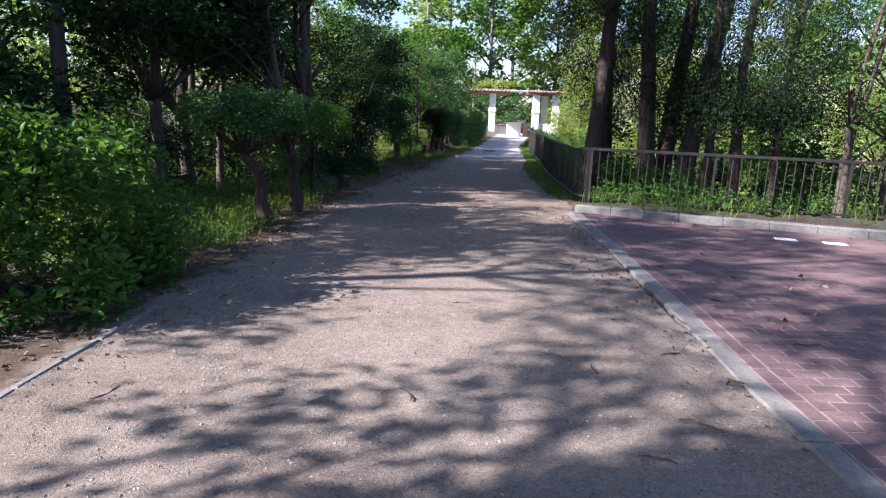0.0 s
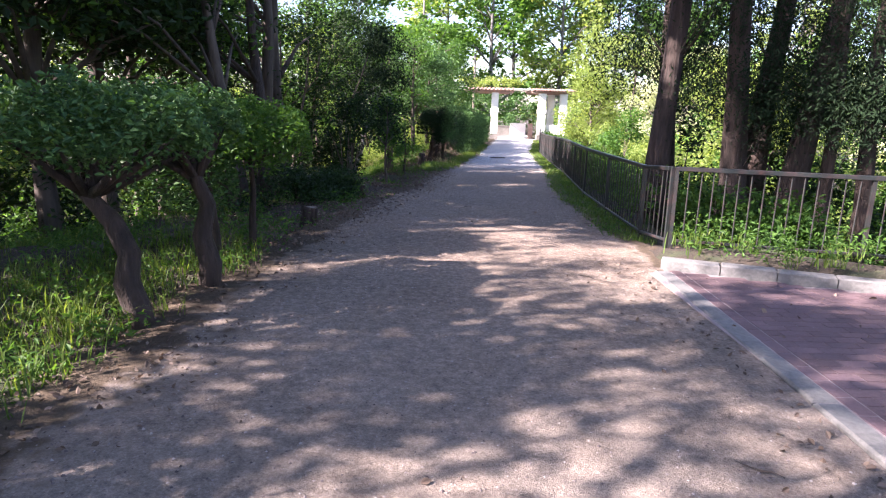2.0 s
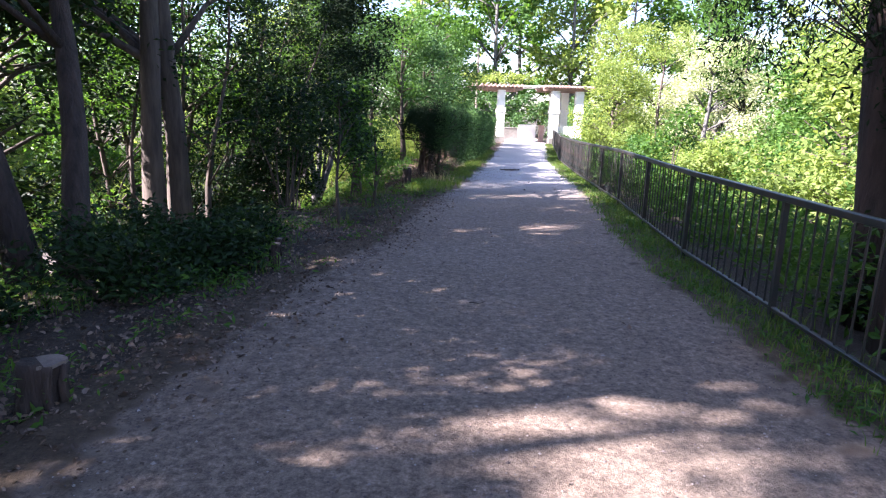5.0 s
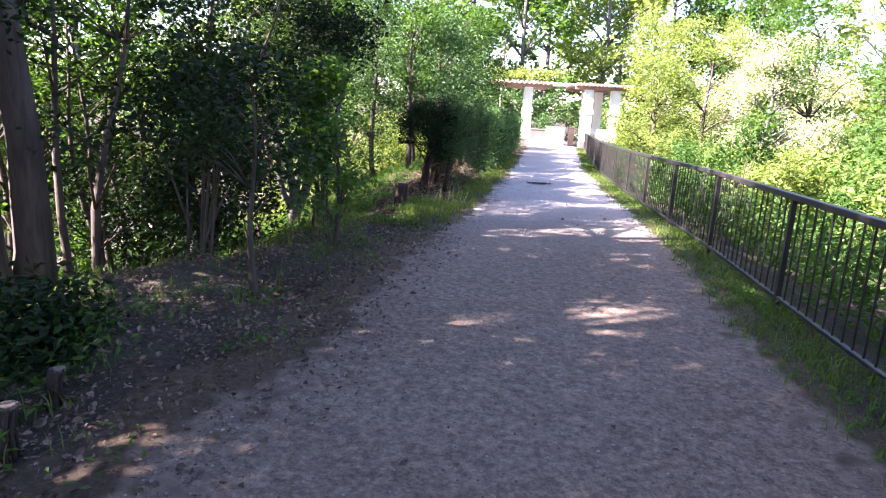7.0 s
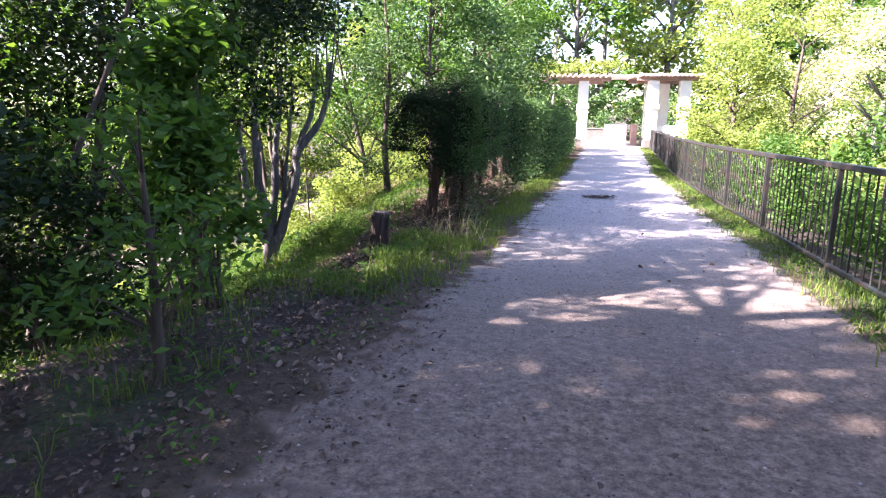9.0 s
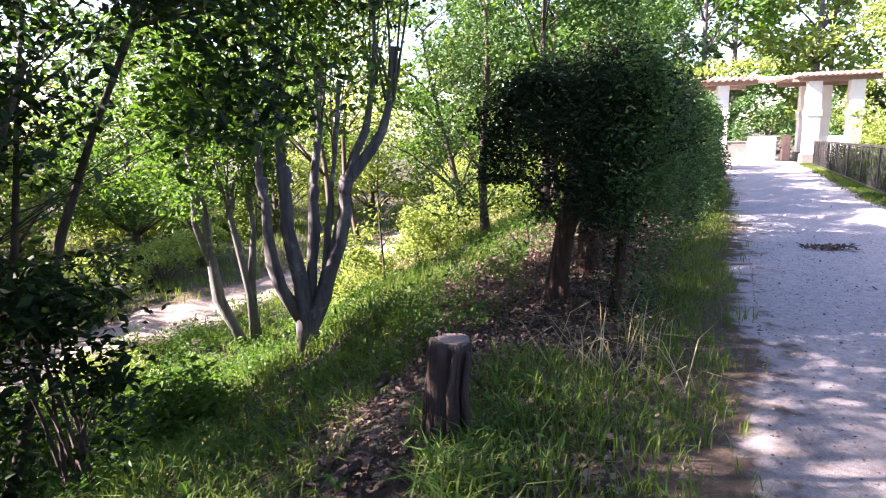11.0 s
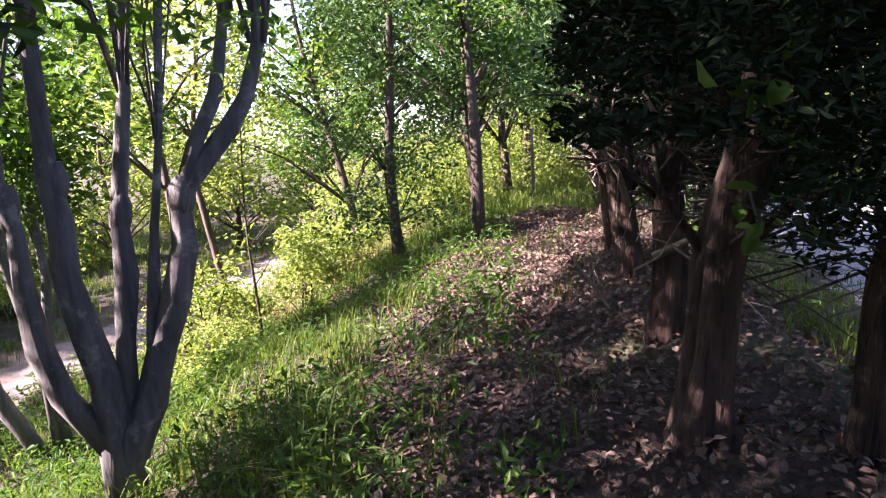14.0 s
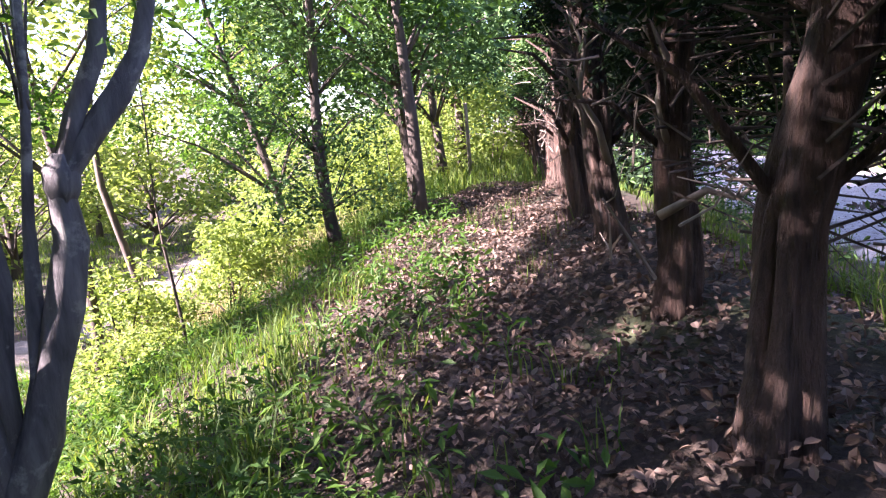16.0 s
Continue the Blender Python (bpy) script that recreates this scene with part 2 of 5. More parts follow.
def leaf_mesh(name, centres, size, mat, width=0.5, up=0.6, droop=0.0, spread=0.35, fine=False):
    """Folded four-cornered leaves round the given places."""
    c = np.asarray(centres, dtype=np.float64)
    n = len(c)
    a = rng.normal(size=(n, 3))
    a[:, 2] = a[:, 2] * 0.6 - droop
    a = unit(a)
    nn = rng.normal(size=(n, 3))
    nn[:, 2] += up * 2
    nn = unit(nn - a * np.sum(nn * a, axis=1, keepdims=True))
    b = np.cross(nn, a)
    s = (size * (1 + spread * rng.uniform(-1, 1, n)))[:, None]
    fold = nn * s * 0.10
    if fine:
        v = np.stack([c - a * s * 0.5, c - a * s * 0.12 + b * s * width * 0.5 + fold, c + a * s * 0.22 + b * s * width * 0.42 + fold, c + a * s * 0.5 - nn * s * 0.06,
                      c + a * s * 0.22 - b * s * width * 0.42 + fold, c - a * s * 0.12 - b * s * width * 0.5 + fold], axis=1)
        loops = (np.arange(n) * 6)[:, None] + np.array([[0, 1, 2, 3, 0, 3, 4, 5]])
        return raw_mesh(name, v, loops, np.full(n * 2, 4), mat)
    v = np.stack([c - a * s * 0.5, c + b * s * width * 0.5 + fold, c + a * s * 0.5, c - b * s * width * 0.5 + fold], axis=1)
    return raw_mesh(name, v, np.arange(4 * n), np.full(n, 4), mat)


def clump_points(centres, radii, each, squash=0.75):
    out = []
    for c, r in zip(centres, radii):
        k = max(6, int(each * r * r))
        d = unit(rng.normal(size=(k, 3))) * (rng.uniform(0.05, 1, (k, 1)) ** 0.55) * r
        d *= 1 + 0.25 * rng.normal(size=(k, 1)) * (rng.uniform(size=(k, 1)) < 0.3)
        d[:, 2] *= squash
        out.append(d + np.asarray(c))
    return np.concatenate(out)


def blade_mesh(name, roots, heights, mat, width=0.006, lean=0.45):
    """Bent grass blades of three triangles."""
    n = len(roots)
    t = rng.uniform(0, 2 * math.pi, n)
    d = np.stack([np.cos(t), np.sin(t), np.zeros(n)], axis=1)
    s = np.stack([-np.sin(t), np.cos(t), np.zeros(n)], axis=1)
    h = heights[:, None]
    ln = rng.uniform(0.1, lean * 2, (n, 1)) * h
    w = (width * (0.6 + heights * 1.8))[:, None]
    z = np.array([[0, 0, 1.0]])
    mid = roots + z * h * 0.6 + d * ln * 0.35
    tip = roots + z * h * (1 - 0.25 * (ln / h)) + d * ln * 1.1
    v = np.stack([roots - s * w, roots + s * w, mid + s * w * 0.8, mid - s * w * 0.8, tip], axis=1)
    o = (np.arange(n) * 5)[:, None]
    loops = o + np.array([[0, 1, 2, 3, 3, 2, 4]])
    return raw_mesh(name, v, loops, np.tile([4, 3], n), mat)


# ---- lie of the land ----
CREST = [(-10, -5), (8, -4.5), (12, -3.2), (16, -2.1), (19.2, -0.68), (19.9, -0.74), (20.35, -0.5), (20.8, -0.36), (21.6, -0.5), (23.2, -0.82), (27, -1.0), (40, 0.5), (60, 2)]
HEDGE = [(21.3, -0.36), (21.9, -0.25), (24, 0.0), (27.8, 0.55), (33, 1.15), (41.5, 2.15)]
FALL = [(0, 0), (18, 0), (24, -0.1), (45, -0.2), (60, -0.25)]
FENCE_X = [(9.72, 2.30), (10.6, 2.24), (14.4, 2.42), (17.2, 2.72), (20.8, 3.05), (24, 3.36), (28.5, 3.80), (33, 4.5), (43, 6.0)]
PATH_L = [(-8, -2.0), (0, -1.95), (3.2, -1.9), (4.6, -1.8), (6.2, -1.65), (8.8, -1.45), (11, -1.25), (13, -0.9), (14.5, -0.5), (16.4, -0.3), (18.8, 0.25),
          (21.2, 0.6), (23.3, 0.9), (31, 1.9), (38.7, 2.8), (45, 3.6), (60, 5)]
PATH_R = [(-8, 1.65), (4, 1.65), (6.7, 1.77), (8.7, 1.87), (9.8, 2.05), (11, 1.85), (13.8, 1.92), (15.4, 2.05), (19, 2.53), (24.2, 3.0), (29.8, 3.6), (36, 4.6), (44, 5.8), (60, 7)]


def along(y, pts):
    return np.interp(y, [p[0] for p in pts], [p[1] for p in pts])


def fence_line(x):
    return 9.72 - 0.27 * (x - 2.30)


BED = [(1.98, 8.92), (2.45, 8.72), (3.3, 8.38), (5.4, 7.62), (8.0, 6.7)]


def bed_line(x):
    return np.interp(x, [p[0] for p in BED], [p[1] for p in BED])


def land(x, y):
    x, y = np.asarray(x, dtype=float), np.asarray(y, dtype=float)
    z = along(y, FALL)
    d = along(y, CREST) - x
    for k in (-0.45, -0.15, 0.15, 0.45):
        z = z - 0.25 * np.interp(d + k, [0, 0.9, 1.3, 2.2, 2.84, 3.6, 4.5, 6], [0, 0.27, 0.47, 0.84, 1.35, 1.72, 1.84, 1.88])
    e = np.minimum(x - along(y, FENCE_X + [(60, 8.5)]), np.where(x > 2.3, y - fence_line(x), -1))
    e = np.clip(e - 0.3, 0, 6)
    z = z + 0.09 * np.clip((y - bed_line(x) - 0.02) / 0.2, 0, 1) * np.clip((fence_line(x) + 0.2 - y) / 0.4, 0, 1) * ((x > 2.2) & (x < 8))
    z = z + 0.14 * np.exp(-(((x - along(y, HEDGE) + 0.15) / 0.42) ** 2)) * np.clip((y - 21.2) / 1.2, 0, 1) * np.clip((30 - y) / 4, 0, 1)
    return z - 0.32 * e


def land_z(x, y):
    return float(land(x, y))


def bumpy(x, y):
    off = np.maximum(along(y, PATH_L) - x, x - along(y, PATH_R))
    soft = np.clip((off - 0.1) / 0.8, 0, 1)
    soft = np.where((x > 1.5) & (y < np.maximum(bed_line(x), 6.5) + 0.3), 0, soft)
    return soft * 0.035 * (np.sin(x * 3.1 + y * 1.7) + np.sin(x * 1.3 - y * 2.9 + 1) + np.sin(x * 6.3 + y * 5.1))


def surface(x, y):
    return land(x, y) + bumpy(np.asarray(x, float), np.asarray(y, float))


def grid(xs, ys, height, name, mat):
    X, Y = np.meshgrid(xs, ys)
    v = np.stack([X, Y, height(X, Y)], axis=2).reshape(-1, 3)
    nx, ny = len(xs), len(ys)
    i = (np.arange(ny - 1)[:, None] * nx + np.arange(nx - 1)[None, :]).reshape(-1, 1)
    return raw_mesh(name, v, i + np.array([[0, 1, nx + 1, nx]]), np.full(len(i), 4), mat, True)


far = np.array([2, 5, 10, 18, 30, 60, 130, 300, 700, 1600])
xs = np.concatenate([-16 - far[::-1], np.arange(-16, 16.01, 0.25), 16 + far])
ys = np.concatenate([-8 - far[::-1], np.arange(-8, 60.01, 0.3), 60 + far])
ground = new("ground", grid(xs, ys, lambda x, y: surface(x, y) - 0.012, "ground", SOIL))
tagged(ground, "soil bank with leaf litter and thin grass", "ground", kind="structure")


def strip(name, left, right, y0, y1, step, lift, mat, ragged=0.10, spill=0.55):
    """A path between two edge lines; past them a rim where gravel gives way to earth."""
    yy = np.arange(y0, y1 + step / 2, step)
    u = np.concatenate([[-1.0, -0.8, -0.6, -0.4, -0.2], np.linspace(0, 1, 22), [1.2, 1.4, 1.6, 1.8, 2.0]])
    wob = ragged * (np.sin(yy * 1.3) * 0.5 + np.sin(yy * 3.9 + 1) * 0.3 + np.sin(yy * 9.7) * 0.2)
    L = along(yy, left) + wob
    R = along(yy, right) + (0.6 * np.roll(wob, 7)) * (yy > 9)
    paved = (yy < 8.85) & (right is PATH_R)
    sr = np.where(paved, 0.02, spill * 0.5)
    U = np.clip(u, 0, 1)
    X = L[:, None] * (1 - U) + R[:, None] * U + np.minimum(u, 0) * spill + np.maximum(u - 1, 0) * sr[:, None]
    Y = np.repeat(yy[:, None], len(u), axis=1)
    Z = surface(X, Y) + lift + 0.010 * np.sin(X * 2.1 + Y * 0.9) * np.sin(Y * 1.3 - X)
    Z[:, 0] -= lift + 0.03
    Z[~paved, -1] -= lift + 0.03
    k = len(u)
    i = (np.arange(len(yy) - 1)[:, None] * k + np.arange(k - 1)[None, :]).reshape(-1, 1)
    me = raw_mesh(name, np.stack([X, Y, Z], axis=2), i + np.array([[0, 1, k + 1, k]]), np.full(len(i), 4), mat, True)
    out = np.maximum(np.maximum(-u, u - 1), 0) * 0.9 - 0.45 * np.clip(np.minimum(u, 1 - u) / 0.25, 0, 1) + 0.0
    rim = np.repeat(out[None, :], len(yy), axis=0)
    rim[paved] = np.where(u[None, :] > 0.3, -0.45, rim[paved])
    me.attributes.new("rim", "FLOAT", "POINT").data.foreach_set("value", rim.ravel().astype(np.float32))
    earth = np.repeat((0.7 * np.interp(yy, [4.0, 9.0, 17.0, 18.6], [0.15, 1, 1, 0]))[:, None], k, axis=1)
    me.attributes.new("earth", "FLOAT", "POINT").data.foreach_set("value", earth.ravel().astype(np.float32))
    # Main path only: ramps in the paler gravel with its painted skylight.
    pale_skylit = np.repeat((np.interp(yy, [18.6, 21.2, 24.0], [0.0, 0.7, 0.92]) if right is PATH_R else yy * 0)[:, None], k, axis=1)
    me.attributes.new("pale_skylit", "FLOAT", "POINT").data.foreach_set("value", pale_skylit.ravel().astype(np.float32))
    return me


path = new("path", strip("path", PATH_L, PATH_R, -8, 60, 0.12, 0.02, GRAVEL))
tagged(path, "pinkish gravel footpath strewn with small stones", "path", kind="structure")
LOW_L = [(5, -9.6), (16, -9.2), (24, -8.7), (30, -7.7), (40, -7.0), (60, -6)]
LOW_R = [(5, -8.0), (16, -7.6), (24, -7.1), (30, -6.3), (40, -5.8), (60, -4.6)]
lower_path = new("path_lower", strip("path_lower", LOW_L, LOW_R, 5, 60, 0.25, 0.03, GRAVEL))
tagged(lower_path, "pale gravel path at the foot of the bank", "path", kind="structure")


# ---- plants ----
def stem_line(base, top, bend, steps=7):
    base, top = Vector(base), Vector(top)
    out = []
    ph = rng.uniform(0, 6.28, 2)
    for i in range(steps + 1):
        u = i / steps
        p = base.lerp(top, u)
        w = math.sin(u * math.pi)
        p.x += bend * w * math.sin(u * 4 + ph[0])
        p.y += bend * w * math.sin(u * 5 + ph[1])
        out.append(p)
    return out


def tree(x, y, h, r, crown_from, crown_r, clumps, each, leaf, leafmat, barkmat, label, name="tree", lean=(0, 0), clump_r=0.55, width=0.5, stems=1,
         group="", droop=0.2, squash=0.7, bend=0.12, crown_at=None, category="tree", fine=False, weight=1.0, limb=0.36):
    """A tapered trunk with limbs that reach clumps of leaves."""
    z = land_z(x, y) - 0.12
    t = thing(name, (x, y, z), label, category, group)
    wood = Solid()
    axes = []
    for s in range(stems):
        ox, oy = (0, 0) if stems == 1 else tuple(rng.uniform(-1, 1, 2) * r * 2.2)
        top = (lean[0] + ox * 3, lean[1] + oy * 3, h * 0.86)
        line = stem_line((ox, oy, 0), top, bend)
        k = len(line) - 1
        wood.tube(line, [r * (1.35 if i == 0 else 1.0) * (1 - 0.72 * i / k) for i in range(k + 1)], 10 if r > 0.08 else 7, 0.25)
        axes.append(line)
    cx, cy = crown_at or (lean[0] * 0.7, lean[1] * 0.7)
    cs, rs = [], []
    for i in range(clumps):
        a = rng.uniform(0, 2 * math.pi)
        u = rng.uniform(0, 1) ** weight
        zz = crown_from + (h - crown_from) * u
        rad = crown_r * math.sqrt(rng.uniform(0.05, 1)) * (0.55 + 0.45 * math.sin(math.pi * min(1, 0.25 + u * 0.75)))
        c = Vector((cx + rad * math.cos(a), cy + rad * math.sin(a), zz))
        cs.append(tuple(c))
        rs.append(clump_r * rng.uniform(0.65, 1.3))
        line = axes[i % stems]
        zb = max(h * 0.12, min(h * 0.8, zz - 0.55 * rad - 0.1))
        j = min(range(len(line)), key=lambda q: abs(line[q].z - zb))
        b = line[j]
        mid = b.lerp(c, 0.55) + Vector((0, 0, 0.12 * rad))
        r0 = r * limb * (1 - 0.5 * u)
        wood.tube([b, mid, c], [r0, r0 * 0.6, r0 * 0.2], 5)
    attach("trunk", wood.mesh("trunk", barkmat, True), t)
    attach("crown", leaf_mesh("crown", clump_points(cs, rs, each, squash), leaf, leafmat, width, 0.5, droop, fine=fine), t)
    return t


def shrub(x, y, rx, ry, low, high, count, leaf, leafmat, label, name="shrub", clumps=26, stems=7, width=0.5, barkmat=BARK_DARK, cr=0.3, group="", droop=0.0, fine=False):
    """Several thin stems from one root and a mound of leaf clumps."""
    z = land_z(x, y) - 0.05
    t = thing(name, (x, y, z), label, "shrub", group)
    cs, rs = [], []
    for i in range(clumps):
        a, q, u = rng.uniform(0, 6.283), math.sqrt(rng.uniform(0, 1)), rng.uniform(0, 1)
        s = math.sqrt(max(0.1, 1 - (u * 0.85) ** 2))
        cs.append((rx * q * s * math.cos(a), ry * q * s * math.sin(a), low + (high - low) * u))
        rs.append(cr * rng.uniform(0.7, 1.35))
    for i in range(stems):
        c = Vector(cs[i % clumps])
        b = Vector((rng.uniform(-0.12, 0.12), rng.uniform(-0.12, 0.12), -0.05))
        m = b.lerp(c, 0.5) + Vector((0, 0, 0.12))
        wood = Solid()
        wood.tube([b, m, c], [0.016, 0.011, 0.004], 5)
        attach("stem", wood.mesh("stem", barkmat), t)
    each = count / max(1e-6, sum(r * r for r in rs))
    attach("foliage", leaf_mesh("foliage", clump_points(cs, rs, each, 0.85), leaf, leafmat, width, 0.5, droop, fine=fine), t)
    return t


# ---- kerbs and paving ----
def kerb_run(name, label, pts, wide, top, deep, length):
    """Kerbstones end to end along a line."""
    t = thing(name, (0, 0, 0), label, "kerb", kind="structure")
    me = None
    for (xa, ya), (xb, yb) in zip(pts, pts[1:]):
        run = math.hypot(xb - xa, yb - ya)
        k = max(1, round(run / length))
        turn = math.degrees(math.atan2(yb - ya, xb - xa))
        s = Solid()
        s.box((0.004, -wide / 2, -deep), (run / k - 0.004, wide / 2, 0), 0.012)
        me = s.mesh("kerbstone", CONCRETE)
        for i in range(k):
            x, y = xa + (xb - xa) * i / k, ya + (yb - ya) * i / k
            o = attach("kerbstone", me, t)
            o.matrix_basis = pose(x, y, land_z(x, y) + top + rng.uniform(-0.004, 0.004), 0, rng.uniform(-0.3, 0.3), turn + rng.uniform(-0.25, 0.25))
    return t


kerb_run("kerb_paving", "flush grey concrete kerb beside the red paving", [(1.72, -3.0), (1.72, 3.0), (1.80, 4.4), (1.87, 6.7), (1.94, 8.75)], 0.14, 0.03, 0.15, 0.6)
kerb_run("kerb_verge", "thin weathered concrete edging half sunk in earth", [(-1.97, -3.0), (-1.94, 2.6), (-1.86, 3.9)], 0.055, 0.032, 0.12, 0.6)
kerb_run("kerb_bed", "raised concrete kerb along the planted bed", BED, 0.15, 0.12, 0.28, 0.6)


def paving():
    t = thing("paving", (0, 0, 0), "faded red brick paving with sandy joints", "paving", kind="structure")
    base = Solid()
    x0, x1, y0, y1 = 1.80, 7.5, -3.0, 9.0
    base.box((x0, y0, -0.06), (x1 + 0.1, 6.2, 0.0205))
    attach("bedding", base.mesh("bedding", MORTAR), t)
    back = [(-4, 9.0)] + BED[1:]
    one = Solid()
    one.box((-0.0965, -0.0465, -0.03), (0.0965, 0.0465, 0.024), 0.004)
    brick = one.mesh("brick", PAVER)
    rest = Solid()
    border = Solid()
    n = 0
    for j in range(int((y1 - y0) / 0.1)):
        y = y0 + 0.05 + j * 0.1
        kx = float(np.interp(y, [-4, 3.0, 4.4, 6.7, 8.75, 9], [1.80, 1.80, 1.88, 1.95, 2.02, 2.02]))
        edge = kx + 0.05
        if y < float(np.interp(edge, [p[0] for p in BED], [p[1] for p in BED])) - 0.1 and j % 2 == 0:
            border.box((edge - 0.046, y - 0.046, -0.02), (edge + 0.046, y + 0.146, 0.024), 0.004)
        x = kx + 0.2 + (0.1 if j % 2 else 0.0)
        if j % 2 and y < float(np.interp(x, [p[0] for p in BED], [p[1] for p in BED])) - 0.12:
            rest.box((kx + 0.1035, y - 0.0465, -0.03), (kx + 0.1965, y + 0.0465, 0.024))
        while x < x1:
            if y < float(np.interp(x, [p[0] for p in BED], [p[1] for p in BED])) - 0.12:
                near = 1.9 < y < 5.3 and x < 3.65
                dz, tw = rng.uniform(-0.0008, 0.0008), rng.uniform(-0.9, 0.9)
                if near and n < 300:
                    o = attach("brick", brick, t)
                    o.matrix_basis = pose(x, y, dz, rng.uniform(-0.25, 0.25), rng.uniform(-0.2, 0.2), tw)
                    n += 1
                else:
                    rest.box((-0.0965, -0.0465, -0.03), (0.0965, 0.0465, 0.024), 0.0, pose(x, y, dz, 0, 0, tw))
            x += 0.2
    tagged(attach("bricks_joined", rest.mesh("bricks_joined", PAVER), t), kind="stuff")
    tagged(attach("border_course", border.mesh("border_course", PAVER), t), kind="stuff")
    slab = Solid()
    slab.box((x0, 6.2, -0.06), (7.4, 6.9, 0.0205))
    slab.box((x0, 6.9, -0.06), (5.4, 7.5, 0.0205))
    slab.box((x0, 7.5, -0.06), (3.4, 8.35, 0.0205))
    slab.box((x0, 8.35, -0.06), (2.45, 8.75, 0.0205))
    attach("bedding", slab.mesh("bedding", MORTAR), t)



# ---- fences ----
def fence(name, label, corners, first_post, spacing, height):
    """Iron posts, rails and thin uprights along a bent line."""
    t = thing(name, (0, 0, 0), label, "fence")
    dist = [0.0]
    for a, b in zip(corners, corners[1:]):
        dist.append(dist[-1] + math.hypot(b[0] - a[0], b[1] - a[1]))

    def spot(s):
        return (float(np.interp(s, dist, [c[0] for c in corners])), float(np.interp(s, dist, [c[1] for c in corners])))
    posts = [0.0]
    s = first_post
    while s < dist[-1]:
        posts.append(s)
        s += spacing
    p = Solid()
    p.box((-0.018, -0.018, -0.12), (0.018, 0.018, height), 0.004)
    post = p.mesh("post", IRON)
    q = Solid()
    q.tube([(0, 0, 0.09), (0, 0, height - 0.03)], [0.0075, 0.0075], 6)
    bar = q.mesh("baluster", IRON)
    for i, s in enumerate(posts):
        x, y = spot(s)
        z = land_z(x, y)
        o = attach("post", post, t)
        x2, y2 = spot(min(s + 0.1, dist[-1]))
        turn = math.degrees(math.atan2(y2 - y, x2 - x))
        o.matrix_basis = pose(x, y, z, rng.uniform(-0.5, 0.5), rng.uniform(-0.5, 0.5), turn)
        if i + 1 == len(posts):
            break
        e = posts[i + 1]
        xe, ye = spot(e)
        ze = land_z(xe, ye)
        for rail, lo, hi, w in (("top_rail", height - 0.045, height, 0.024), ("bottom_rail", 0.07, 0.10, 0.016)):
            r = Solid()
            length = math.hypot(xe - x, ye - y)
            turn = math.degrees(math.atan2(ye - y, xe - x))
            tilt = -math.degrees(math.atan2(ze - z, length))
            r.box((0.0, -w, lo + (0.003 if rail == "top_rail" else 0)), (length, w, hi + (0.003 if rail == "top_rail" else 0)), 0.005)
            o = attach(rail, r.mesh(rail, IRON), t)
            o.matrix_basis = pose(x, y, z, 0, tilt, turn)
        k = int((e - s) / 0.128)
        for j in range(1, k + 1):
            u = s + (e - s) * j / (k + 1)
            f = j / (k + 1)
            o = attach("baluster", bar, t)
            o.matrix_basis = pose(x + (xe - x) * f, y + (ye - y) * f, z + (ze - z) * f, rng.uniform(-0.4, 0.4), rng.uniform(-0.4, 0.4), 0)
    return t


fence("fence", "dark painted iron railing along the gravel path", [(x, y) for y, x in FENCE_X], 0.72, 1.85, 0.86)
fence("fence", "rusty maroon iron railing behind the planted bed", [(2.34, 9.70), (8.6, fence_line(8.6))], 1.8, 1.8, 0.86)


